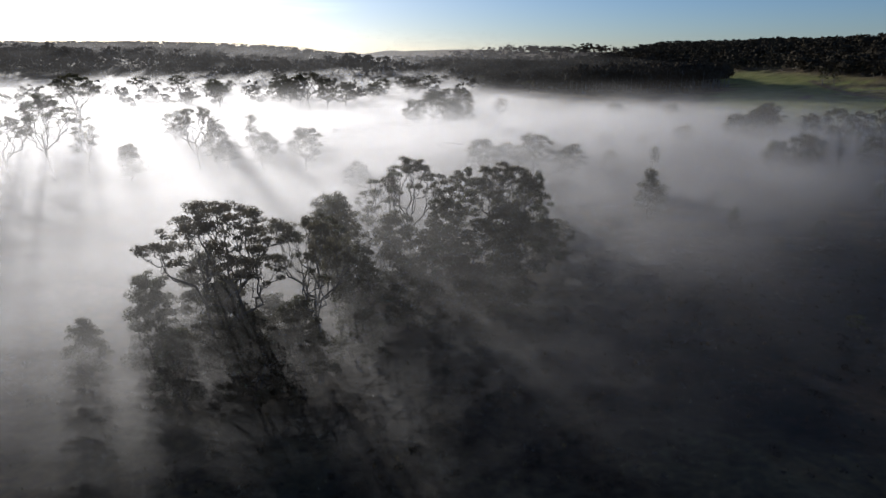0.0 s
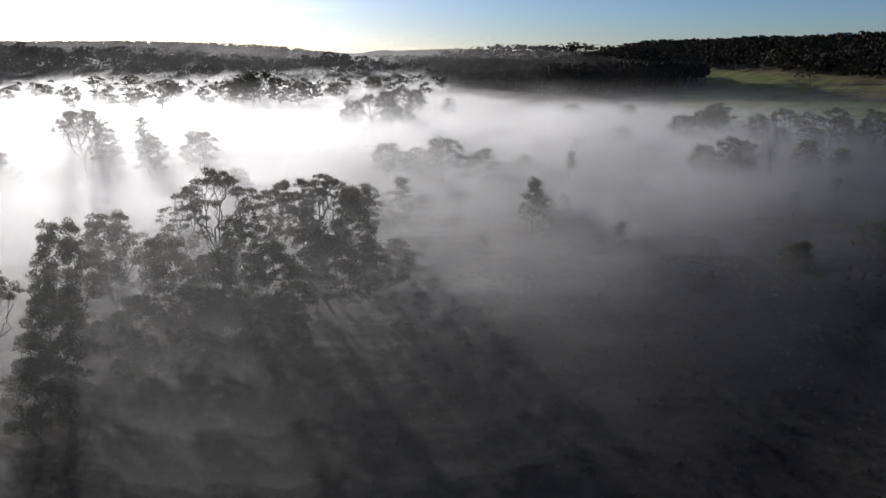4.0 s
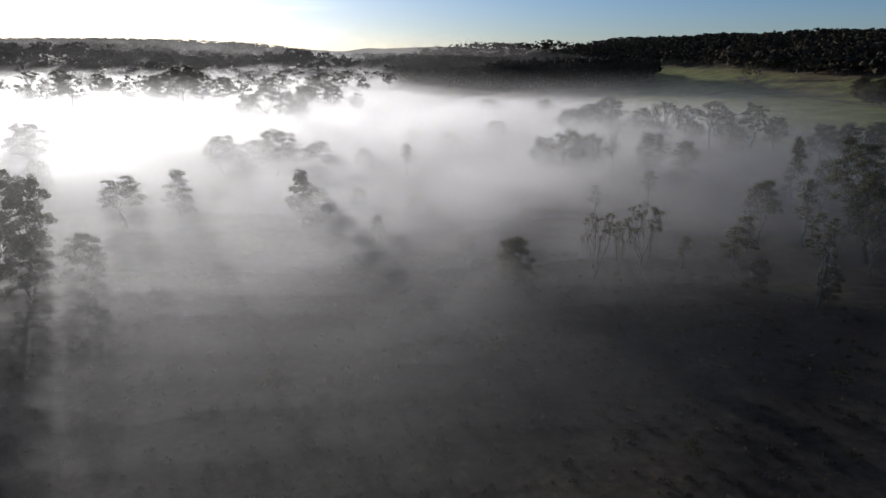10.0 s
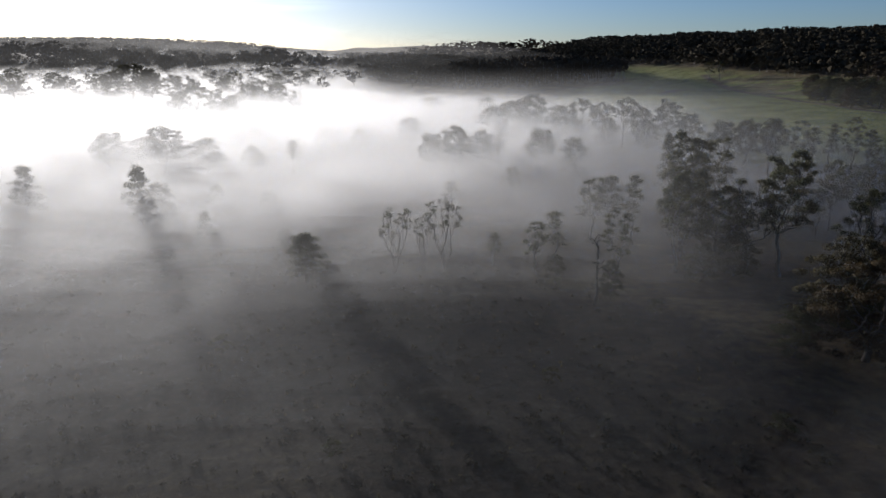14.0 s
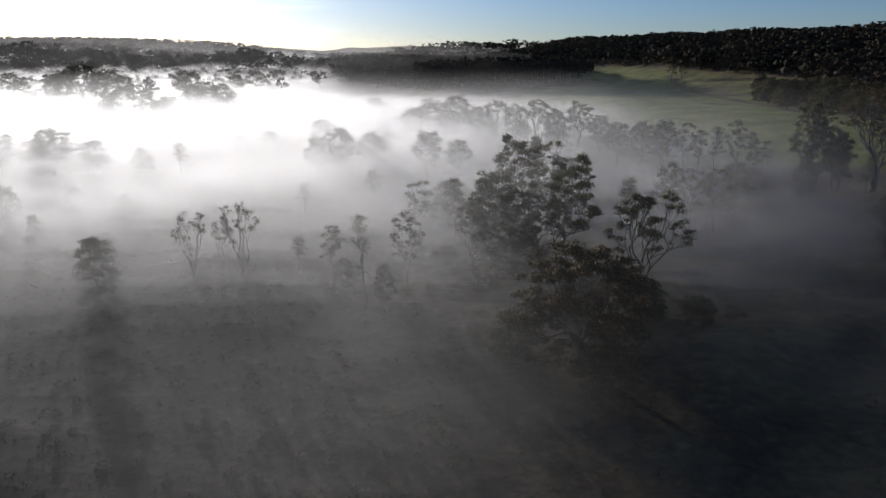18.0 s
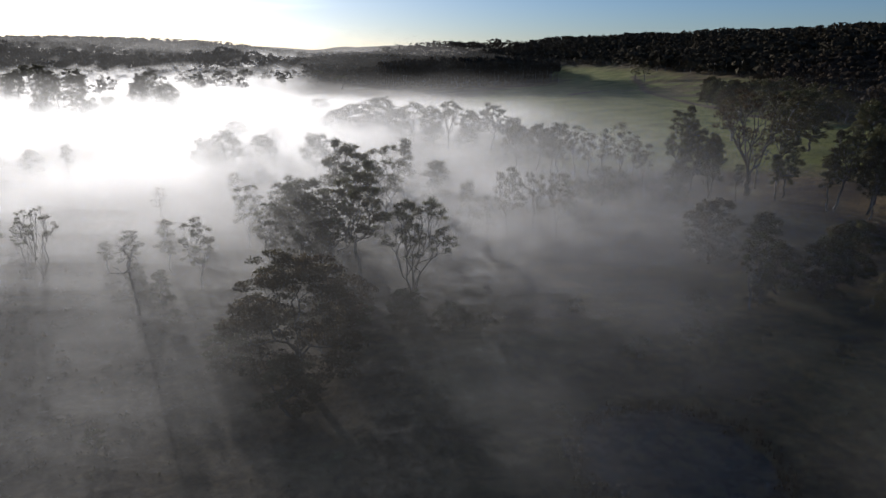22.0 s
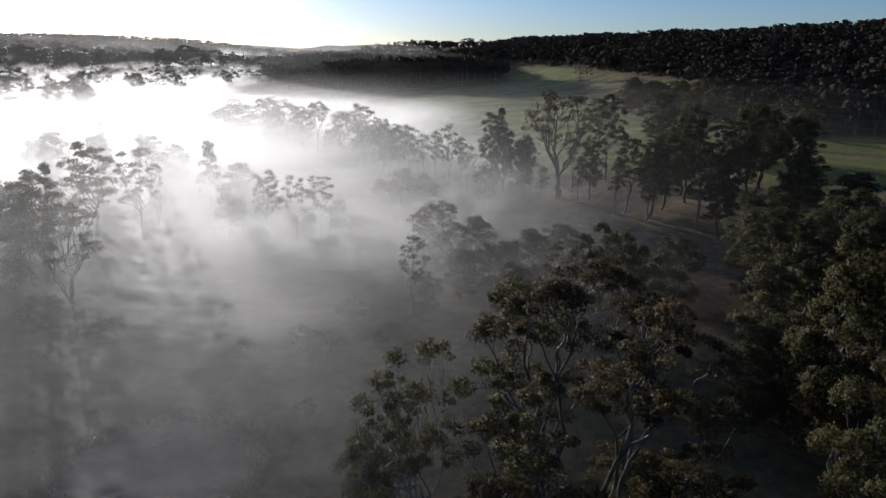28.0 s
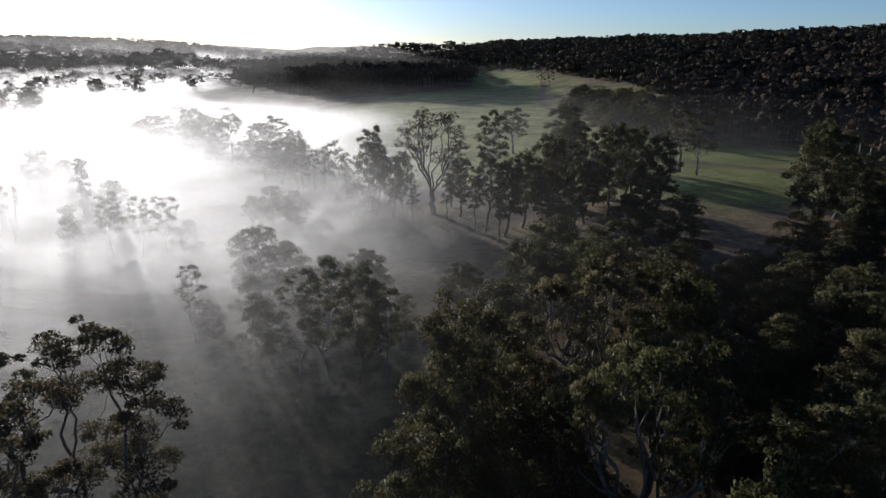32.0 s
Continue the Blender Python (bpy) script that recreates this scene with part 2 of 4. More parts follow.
def land(x, y):
    x, y = np.asarray(x, float), np.asarray(y, float)
    s = 0.95 * x + 0.22 * y
    z = 7.0 * smooth(300, 440, s) * smooth(-50, 180, x + 0.1 * y)
    z = z + 48 * smooth(535, 800, s)
    pr = np.hypot(x - 229, (y - 93) * 0.95)
    z = z + 1.9 * np.exp(-(((pr - 30) / 5.5) ** 2)) * smooth(85, 105, y) + 1.2 * smooth(28, 40, pr) * (1 - smooth(55, 90, pr)) * smooth(95, 115, y)
    z = z + 26 * smooth(1050, 1350, y - 0.12 * x) * (1 - smooth(80, 420, x)) * (0.55 + 0.45 * smooth(-250, -500, x))
    z = z + 16 * smooth(1080, 1400, y) * smooth(-380, -700, x) + 16 * smooth(1500, 2300, y) * smooth(-250, -1000, x)
    z = z + 22 * smooth(2000, 3100, y) * smooth(-350, -1300, x) + 8 * smooth(2300, 3300, y) * smooth(500, -300, x)
    z = z + 0.5 * waves(x, y, 23, 0.4) * smooth(0, 60, y) + 2.0 * waves(x, y, 160, 1.1) * smooth(500, 1000, y)
    return z


def inside(poly, x, y):
    x, y = np.asarray(x, float), np.asarray(y, float)
    hit = np.zeros(x.shape, bool)
    for (x0, y0), (x1, y1) in zip(poly, poly[1:] + poly[:1]):
        with np.errstate(divide="ignore", invalid="ignore"):
            cross = (y0 > y) != (y1 > y)
            at = (x1 - x0) * (y - y0) / (y1 - y0 if y1 != y0 else 1e-9) + x0
        hit ^= cross & (x < at)
    return hit


PASTURE = [(205, 285), (190, 420), (215, 560), (262, 700), (340, 800), (372, 930), (386, 1180), (446, 1000), (467, 836), (492, 659), (470, 510), (425, 400), (418, 372), (446, 345), (454, 310), (425, 232), (388, 205), (330, 262), (270, 275)]
ROUGH = [(452, 850), (475, 800), (498, 650), (476, 505), (440, 400), (402, 372), (384, 430), (398, 560), (404, 660), (422, 735)]
TRACKS = [[(330, 640), (362, 690), (400, 715), (440, 720), (480, 690)], [(388, 420), (396, 520), (402, 640), (424, 740), (446, 850)], [(378, 300), (408, 286), (436, 262), (452, 250)]]


def off_line(line, x, y):
    """Distance from a bent line on the plan."""
    best = np.full(np.shape(x), 1e9)
    for (x0, y0), (x1, y1) in zip(line, line[1:]):
        t = np.clip(((x - x0) * (x1 - x0) + (y - y0) * (y1 - y0)) / ((x1 - x0) ** 2 + (y1 - y0) ** 2), 0, 1)
        best = np.minimum(best, np.hypot(x - x0 - t * (x1 - x0), y - y0 - t * (y1 - y0)))
    return best


def mesh_of(name, verts, faces, mats, smooth_shade=False, index=None, normals=None):
    me = bpy.data.meshes.new(name)
    verts, faces = np.asarray(verts, np.float32), np.asarray(faces, np.int32)
    k = faces.shape[1]
    me.vertices.add(len(verts))
    me.vertices.foreach_set("co", verts.ravel())
    me.loops.add(faces.size)
    me.loops.foreach_set("vertex_index", faces.ravel())
    me.polygons.add(len(faces))
    me.polygons.foreach_set("loop_start", np.arange(0, faces.size, k, dtype=np.int32))
    if index is not None:
        me.polygons.foreach_set("material_index", np.asarray(index, np.int32))
    for m in mats:
        me.materials.append(m)
    if smooth_shade:
        me.polygons.foreach_set("use_smooth", np.ones(len(faces), bool))
    me.update(calc_edges=True)
    me.validate()
    if normals is not None:
        me.polygons.foreach_set("use_smooth", np.ones(len(faces), bool))
        me.normals_split_custom_set_from_vertices(np.asarray(normals, np.float32))
    return me


def grid_faces(nx, ny):
    i, j = np.meshgrid(np.arange(nx - 1), np.arange(ny - 1), indexing="ij")
    a = (i * ny + j).ravel()
    return np.stack([a, a + ny, a + ny + 1, a + 1], 1)


def stretched(lo, mid_lo, mid_hi, hi, step, grow=1.12):
    """Even steps in the middle, growing ones outwards."""
    vals = list(np.arange(mid_lo, mid_hi, step))
    d, v = step, mid_lo
    while v > lo:
        d *= grow
        v -= d
        vals.insert(0, v)
    d, v = step, vals[-1]
    while v < hi:
        d *= grow
        v += d
        vals.append(v)
    return np.array(vals)


gx, gy = stretched(-4200, -160, 520, 4200, 4.0), stretched(-600, 30, 880, 4900, 4.0)
GX, GY = np.meshgrid(gx, gy, indexing="ij")
gv = np.stack([GX, GY, land(GX, GY)], -1).reshape(-1, 3)
# the pond's hollow
POND = (229.0, 93.0, 11.0, 11.0)
pond_r = np.hypot((gv[:, 0] - POND[0]) / POND[2], (gv[:, 1] - POND[1]) / POND[3])
gv[:, 2] -= 0.9 * (1 - smooth(0.75, 1.15, pond_r))
gme = mesh_of("ground", gv, grid_faces(len(gx), len(gy)), [GROUND], True)
cover = np.zeros(len(gv))
for dx, dy in ((0, 0), (9, 4), (-9, 5), (4, -9), (-5, -8), (14, -3), (-13, -4)):
    cover += inside(PASTURE, gv[:, 0] + dx + 6 * waves(gv[:, 0], gv[:, 1], 18, 2), gv[:, 1] + dy) / 7
cover *= 1 - 0.75 * inside(ROUGH, gv[:, 0] + 8 * waves(gv[:, 0], gv[:, 1], 14, 1), gv[:, 1]) * smooth(-0.35, 0.25, waves(gv[:, 0], gv[:, 1], 21, 0.6))
for line in TRACKS:
    cover *= smooth(2.0, 6.0, off_line(line, gv[:, 0], gv[:, 1]) + 0.8 * waves(gv[:, 0], gv[:, 1], 9, 0.5))
# thin olive grass on the open meadow round the pond
cover = np.maximum(cover, 0.16 * smooth(185, 215, gv[:, 0]) * (1 - smooth(285, 310, gv[:, 0])) * smooth(60, 95, gv[:, 1]) * (1 - smooth(190, 230, gv[:, 1])) * (0.6 + 0.4 * smooth(-0.4, 0.4, waves(gv[:, 0], gv[:, 1], 12, 0.9))))
gme.attributes.new("pasture", "FLOAT", "POINT").data.foreach_set("value", cover.astype(np.float32))
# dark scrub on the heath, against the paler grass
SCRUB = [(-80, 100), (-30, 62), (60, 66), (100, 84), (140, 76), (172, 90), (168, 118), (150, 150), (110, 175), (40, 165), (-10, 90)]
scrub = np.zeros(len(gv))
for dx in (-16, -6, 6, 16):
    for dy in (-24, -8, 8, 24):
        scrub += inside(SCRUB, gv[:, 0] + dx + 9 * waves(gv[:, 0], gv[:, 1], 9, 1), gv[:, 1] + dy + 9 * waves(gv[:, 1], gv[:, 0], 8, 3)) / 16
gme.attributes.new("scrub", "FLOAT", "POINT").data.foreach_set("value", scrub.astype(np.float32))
ground = tagged(new("ground", gme), "misty valley floor of brown heath and green pasture", "ground", kind="structure")


def water_material():
    m, n, l = material("pond_water")
    out, tc = n.new("ShaderNodeOutputMaterial"), n.new("ShaderNodeTexCoord")
    rip = add(n, "ShaderNodeTexNoise", Scale=1.6, Detail=4.0, Roughness=0.6)
    l.new(tc.outputs["Object"], rip.inputs["Vector"])
    bump = add(n, "ShaderNodeBump", Strength=0.6, Distance=0.08)
    l.new(rip.outputs["Fac"], bump.inputs["Height"])
    weed = add(n, "ShaderNodeTexNoise", Scale=0.45, Detail=6.0, Roughness=0.65)
    l.new(tc.outputs["Object"], weed.inputs["Vector"])
    col = ramp(n, [(0.36, (0.03, 0.03, 0.026)), (0.5, (0.075, 0.065, 0.045)), (0.64, (0.14, 0.115, 0.07))])
    rough = ramp(n, [(0.46, (0.06, 0.06, 0.06)), (0.56, (0.8, 0.8, 0.8))])
    l.new(weed.outputs["Fac"], col.inputs["Fac"])
    l.new(weed.outputs["Fac"], rough.inputs["Fac"])
    bsdf = add(n, "ShaderNodeBsdfPrincipled", IOR=1.33)
    bsdf.inputs["Specular IOR Level"].default_value = 0.3
    l.new(col.outputs[0], bsdf.inputs["Base Color"])
    l.new(rough.outputs[0], bsdf.inputs["Roughness"])
    l.new(bump.outputs[0], bsdf.inputs["Normal"])
    l.new(bsdf.outputs[0], out.inputs["Surface"])
    return m


wa = np.linspace(0, 2 * math.pi, 72, endpoint=False)
ww = 1.0 + 0.06 * np.sin(3 * wa + 1) + 0.04 * np.sin(7 * wa)
level = float(land(POND[0], POND[1])) - 0.35
rings = [np.stack([POND[0] + q * ww * (POND[2] + 1) * np.cos(wa), POND[1] + q * ww * (POND[3] + 1) * np.sin(wa), np.full(72, level)], 1) for q in (0.02, 0.35, 0.7, 1.0)]
wi, wj = np.meshgrid(np.arange(3), np.arange(72), indexing="ij")
wf = np.stack([wi * 72 + wj, (wi + 1) * 72 + wj, (wi + 1) * 72 + (wj + 1) % 72, wi * 72 + (wj + 1) % 72], -1).reshape(-1, 4)
tagged(new("pond_water", mesh_of("pond_water", np.concatenate(rings), wf, [water_material()], True)), "small dark pond with rippled water in the meadow", "water", kind="structure")

# ---- trees: a tapered trunk, limbs that fork, and leaf sprays at the twigs ----
def unit(v):
    return v / (np.linalg.norm(v) + 1e-9)


def tube(store, pts, radii, sides):
    """A bent, tapered tube into store = [verts, faces]."""
    pts = np.asarray(pts, float)
    along = np.gradient(pts, axis=0)
    rings = []
    ref = np.array((0.31, 0.87, 0.38))
    for p, a, r in zip(pts, along, radii):
        a = unit(a)
        u = unit(np.cross(a, ref))
        w = np.cross(a, u)
        ang = np.arange(sides) * 2 * math.pi / sides
        rings.append(p + r * (np.cos(ang)[:, None] * u + np.sin(ang)[:, None] * w))
    base = sum(len(v) for v in store[0])
    store[0].append(np.concatenate(rings))
    i, j = np.meshgrid(np.arange(len(pts) - 1), np.arange(sides), indexing="ij")
    a, b = base + i * sides + j, base + i * sides + (j + 1) % sides
    store[1].append(np.stack([a, b, b + sides, a + sides], -1).reshape(-1, 4))


def sprays(rng, tips, count, size, flat, leaf, droop):
    """Leaf sprays round each twig end: pointed blades in a flattened tuft, thickest on its upper shell."""
    tips = np.asarray(tips)
    own = np.repeat(rng.uniform(0.65, 1.3, (len(tips), 1)), count, axis=0)
    tips = np.repeat(tips, count, axis=0)
    n = len(tips)
    d = rng.normal(size=(n, 3))
    d /= np.linalg.norm(d, axis=1, keepdims=True)
    low = rng.random(n) < 0.25
    d[:, 2] = np.where(low, -0.35 * np.abs(d[:, 2]), np.abs(d[:, 2]))
    d *= (0.35 + 0.65 * rng.random((n, 1)) ** 0.5) * size * own
    d[:, 2] *= flat
    c = tips + d
    # leaves take the light as a round tuft on a round crown does
    core = tips.mean(0)
    out = d / (np.linalg.norm(d, axis=1, keepdims=True) + 1e-6) + 0.7 * (c - core) / (np.linalg.norm(c - core, axis=1, keepdims=True) + 1e-6) + 0.35 * rng.normal(size=(n, 3))
    out /= np.linalg.norm(out, axis=1, keepdims=True) + 1e-6
    a = rng.normal(size=(n, 3)) * (1 - droop) + np.array((0, 0, -1)) * droop
    a /= np.linalg.norm(a, axis=1, keepdims=True)
    b = np.cross(a, rng.normal(size=(n, 3)))
    b /= np.linalg.norm(b, axis=1, keepdims=True)
    ln = leaf * rng.uniform(0.6, 1.4, (n, 1))
    a, b = a * ln * 0.5, b * ln * 0.26
    b = np.where((np.cross(a, b) * out).sum(1, keepdims=True) > 0, -b, b)
    v = np.stack([c - a + b, c + a, c - a - b], 1).reshape(-1, 3)
    return v, np.arange(3 * n).reshape(-1, 3), np.repeat(out, 3, axis=0)


def turned(rng, d, degrees, azimuth):
    u = unit(np.cross(d, (0.2, 0.1, 0.97)) + 1e-6)
    w = np.cross(d, u)
    side = math.cos(azimuth) * u + math.sin(azimuth) * w
    t = radians(degrees)
    return unit(d * math.cos(t) + side * math.sin(t))


class Grown:
    """One kind of tree: meshes of its trunk, of each limb and of each limb's foliage, with its height and width."""

    def __init__(self, name, seed, height=20.0, fork=0.4, limbs=4, lean=(25, 50), levels=3, kids=2.4, ratio=0.72, angle=30, up=0.22, wobble=0.16,
                 girth=0.028, budget=3000, count=70, size=1.5, flat=0.55, leaf=0.5, droop=0.4, inner=0.35, twigs=True, leaf_mat=None, bark=None, stem=True, low=0, first=0.42):
        rng = np.random.default_rng(seed)
        self.parts = []
        bark = bark or BARK_PALE
        leaf_mat = leaf_mat or LEAF_GUM
        r0 = height * girth
        top = np.array((rng.normal() * 0.05 * height, rng.normal() * 0.05 * height, height * fork))
        n = 7
        pts = [np.array((0, 0, -0.6))] + [top * t + rng.normal(size=3) * (0.012 * height, 0.012 * height, 0) * (0 < t < 1) for t in np.linspace(0.04, 1, n)]
        rad = [r0 * 1.7, r0 * 1.25] + [r0 * (1 - 0.45 * t) for t in np.linspace(0.04, 1, n)[1:]]
        trunk = [[], []]
        tube(trunk, pts, rad, 8)
        groups = []
        starts = []
        for k in range(limbs):
            az = 2 * math.pi * k / limbs + rng.normal() * 0.35
            tilt = rng.uniform(*lean)
            if stem and k == 0:
                tilt = rng.uniform(2, 10)
            at = 1.0 if k < 3 else rng.uniform(0.6, 0.95)
            starts.append((top * at, np.array((math.sin(radians(tilt)) * math.cos(az), math.sin(radians(tilt)) * math.sin(az), math.cos(radians(tilt)))), height * first * rng.uniform(0.8, 1.1), r0 * 0.5))
        for k in range(low):
            az, at = rng.uniform(0, 6.28), rng.uniform(0.3, 0.9)
            starts.append((top * at, unit(np.array((math.cos(az), math.sin(az), rng.uniform(-0.05, 0.5)))), height * first * rng.uniform(0.45, 0.8), r0 * 0.28))
        for p, d, ln, r in starts:
            wood, tips, mids = [[], []], [], []

            def grow(p, d, ln, r, lev):
                m = 5 if lev > 1 else 4 if lev == 1 else 2
                line = [p]
                for q in range(m):
                    d = unit(d + np.array((0, 0, up)) / m * 1.6 + rng.normal(size=3) * wobble * math.sqrt(5 / m))
                    line.append(line[-1] + d * ln / m)
                if lev or twigs:
                    tube(wood, line, np.linspace(r, r * 0.55, m + 1), 6 if lev >= levels - 1 else 4 if lev > 1 else 3)
                if lev <= 1:
                    mids.extend(line[1 + lev : -1])
                if lev == 0:
                    tips.append(line[-1])
                    return
                kk = int(kids) + (rng.random() < kids - int(kids))
                a0 = rng.uniform(0, 6.28)
                for q in range(kk):
                    grow(line[-1], turned(rng, d, angle * rng.uniform(0.6, 1.35), a0 + 2 * math.pi * q / kk + rng.normal() * 0.3), ln * ratio * rng.uniform(0.75, 1.2), r * 0.62, lev - 1)
                if lev >= 2:
                    grow(line[3], turned(rng, d, angle * rng.uniform(1.0, 1.7), rng.uniform(0, 6.28)), ln * ratio * rng.uniform(0.6, 0.9), r * 0.45, lev - 2)

            grow(p, d, ln, r, levels)
            pick = tips + [m for m in mids if rng.random() < inner] if count else []
            if len(groups) > limbs:
                groups[-1][0][1].extend(f + sum(len(v) for v in groups[-1][0][0]) for f in wood[1])
                groups[-1][0][0].extend(wood[0])
                groups[-1][1].extend(pick)
            else:
                groups.append((wood, pick))
        every = sum(len(p) for _, p in groups)
        each = min(count, max(6, round(budget / max(every, 1))))
        wide = leaf * min(2.0, math.sqrt(count / max(each, 1)))
        groups = [(w, sprays(rng, p, each, size, flat, wide, droop) if p else None) for w, p in groups]
        zs = max(v[:, 2].max() for w, lv in groups for v in (w[0] + ([lv[0]] if lv else [])))
        self.height = zs
        self.radius = np.percentile(np.concatenate([np.hypot(*(lv[0] if lv else np.concatenate(w[0]))[:, :2].T) for w, lv in groups]), 96)
        self.trunk = mesh_of(name + "_trunk", np.concatenate(trunk[0]), np.concatenate(trunk[1]), [bark], True)
        for w, lv in groups:
            me = mesh_of(name + "_limb", np.concatenate(w[0]), np.concatenate(w[1]), [bark], True)
            self.parts.append((me, mesh_of(name + "_foliage", lv[0], lv[1], [leaf_mat], normals=lv[2]) if lv else None))


def halves(rng, pts):
    """The points in two bunches that lie apart."""
    d = pts - pts.mean(0)
    p, q = pts[np.argmax((d * d).sum(1))], None
    q = pts[np.argmax(((pts - p) ** 2).sum(1))]
    for _ in range(3):
        near = ((pts - p) ** 2).sum(1) < ((pts - q) ** 2).sum(1)
        if near.all() or not near.any():
            near = np.arange(len(pts)) % 2 == 0
        p, q = pts[near].mean(0), pts[~near].mean(0)
    return near


class Lobed:
    """A tree whose crown is made of leafy lobes; limbs fork towards the tufts of each lobe."""

    def __init__(self, name, seed, height=20.0, radius=8.0, lobes=8, spread=(0.6, 1.0), profile=(0.6, 1.0, 0.9, 0.4), lobe=(0.26, 0.4), cap=0.5, tufts=9, count=110, tuft=1.1,
                 flat=0.5, leaf=0.36, droop=0.35, limbs=4, fork=0.35, girth=0.026, sag=0.1, crook=0.07, shell=0.5, twigs=True, bark=None, leaf_mat=None):
        rng = np.random.default_rng(seed)
        bark, leaf_mat = bark or BARK_PALE, leaf_mat or LEAF_GUM
        self.height, self.radius = height, radius
        groups = []
        for i in range(lobes):
            t = (i + rng.uniform(0.2, 0.8)) / lobes
            wide = np.interp(t, np.linspace(0, 1, len(profile)), profile)
            lr = radius * rng.uniform(*lobe)
            rho = max(0.0, radius * wide - 0.7 * lr) * (shell + (1 - shell) * math.sqrt(rng.random()))
            az = 2.4 * i + rng.normal() * 0.4
            z = height * (spread[0] + (spread[1] - spread[0]) * t)
            c = np.array((rho * math.cos(az), rho * math.sin(az), z - lr * cap))
            k = max(3, round(tufts * rng.uniform(0.7, 1.3)))
            d = rng.normal(size=(k, 3))
            d /= np.linalg.norm(d, axis=1, keepdims=True)
            d[:, 2] = np.abs(d[:, 2])
            groups.append(c + d * (lr, lr, lr * cap) * rng.uniform(0.75, 1.0, (k, 1)))
        top = max(g[:, 2].max() for g in groups)
        for g in groups:
            g[:, 2] *= (height - 0.35 * tuft * flat) / top
        total = sum(len(g) for g in groups)
        r0 = height * girth
        head = np.array((rng.normal() * 0.04 * height, rng.normal() * 0.04 * height, height * fork))
        ts = np.linspace(0.05, 1, 6)
        line = [np.array((0, 0, -0.6))] + [head * t + rng.normal(size=3) * (0.01 * height, 0.01 * height, 0) * (t < 1) for t in ts]
        trunk = [[], []]
        tube(trunk, line, [r0 * 1.7] + [r0 * (1.2 - 0.4 * t) for t in ts], 8)
        self.trunk = mesh_of(name + "_trunk", np.concatenate(trunk[0]), np.concatenate(trunk[1]), [bark], True)
        # lobes shared out among the limbs by direction
        mids = np.array([g.mean(0) for g in groups])
        order = np.argsort(np.arctan2(mids[:, 1], mids[:, 0]))
        self.parts = []
        for share in np.array_split(order, min(limbs, lobes)):
            tips = np.concatenate([groups[i] for i in share])
            wood = [[], []]

            def reach(p, pts, along):
                n = len(pts)
                r = max(0.03, r0 * 0.9 * math.sqrt(n / total))
                aim = pts.mean(0)
                far = np.linalg.norm(aim - p)
                end = aim if n == 1 else p + (aim - p) * rng.uniform(0.4, 0.58) + rng.normal(size=3) * far * crook - np.array((0, 0, sag * far))
                mid = (p + end) / 2 + along * far * 0.06 + rng.normal(size=3) * far * crook * 0.8
                if n > 1 or twigs:
                    path = [p, (p + mid) / 2 + rng.normal(size=3) * far * crook * 0.3, mid, (mid + end) / 2, end] if n > 2 else [p, mid, end]
                    tube(wood, path, np.linspace(r, r * (0.8 if n > 1 else 0.5), len(path)), 6 if n > 12 else 4 if n > 2 else 3)
                if n == 1:
                    return
                near = halves(rng, pts)
                way = unit(end - mid)
                reach(end, pts[near], way)
                reach(end, pts[~near], way)

            start = head * (1.0 if len(self.parts) < 2 else rng.uniform(0.7, 1.0))
            reach(start, tips, unit(head))
            limb = mesh_of(name + "_limb", np.concatenate(wood[0]), np.concatenate(wood[1]), [bark], True)
            blades, tris, facing = sprays(rng, tips, count, tuft, flat, leaf, droop)
            self.parts.append((limb, mesh_of(name + "_foliage", blades, tris, [leaf_mat], normals=facing)))


KINDS = {}
KINDS["umbrella"] = Lobed("umbrella", 11, 20, 9, lobes=20, spread=(0.7, 1.0), profile=(1.0, 0.95, 0.75, 0.35), lobe=(0.16, 0.28), cap=0.6, tufts=9, count=90, tuft=0.85, flat=0.55, leaf=0.26, limbs=6, fork=0.36, girth=0.024, sag=0.12, bark=BARK_DARK)
KINDS["umbrella_wide"] = Lobed("umbrella_wide", 23, 20, 10, lobes=16, spread=(0.74, 1.0), profile=(1.0, 1.0, 0.8, 0.4), lobe=(0.2, 0.36), cap=0.55, tufts=12, count=120, tuft=0.85, flat=0.5, leaf=0.23, leaf_mat=LEAF_OLIVE, limbs=5, fork=0.3, girth=0.03, sag=0.14, crook=0.085, bark=BARK_DARK, shell=0.75)
KINDS["tall"] = Lobed("tall", 35, 20, 5.5, lobes=22, spread=(0.46, 1.0), profile=(0.75, 1.0, 0.95, 0.55), lobe=(0.2, 0.36), cap=0.9, tufts=8, count=95, tuft=0.8, flat=0.68, leaf=0.27, limbs=6, fork=0.36, girth=0.017, sag=0.12, shell=0.4)
KINDS["tall_open"] = Lobed("tall_open", 47, 20, 5.0, lobes=15, spread=(0.46, 1.0), profile=(0.8, 1.0, 0.9, 0.5), lobe=(0.2, 0.36), cap=0.9, tufts=7, count=75, tuft=0.68, flat=0.68, leaf=0.25, limbs=5, fork=0.34, girth=0.015, sag=0.14)
KINDS["tall_dense"] = Lobed("tall_dense", 59, 20, 6.5, lobes=26, spread=(0.34, 1.0), profile=(0.75, 1.0, 0.95, 0.45), lobe=(0.22, 0.38), cap=0.95, tufts=8, count=120, tuft=1.1, flat=0.75, leaf=0.31, limbs=6, fork=0.28, girth=0.02, bark=BARK_DARK, leaf_mat=LEAF_DARK, twigs=False, shell=0.4)
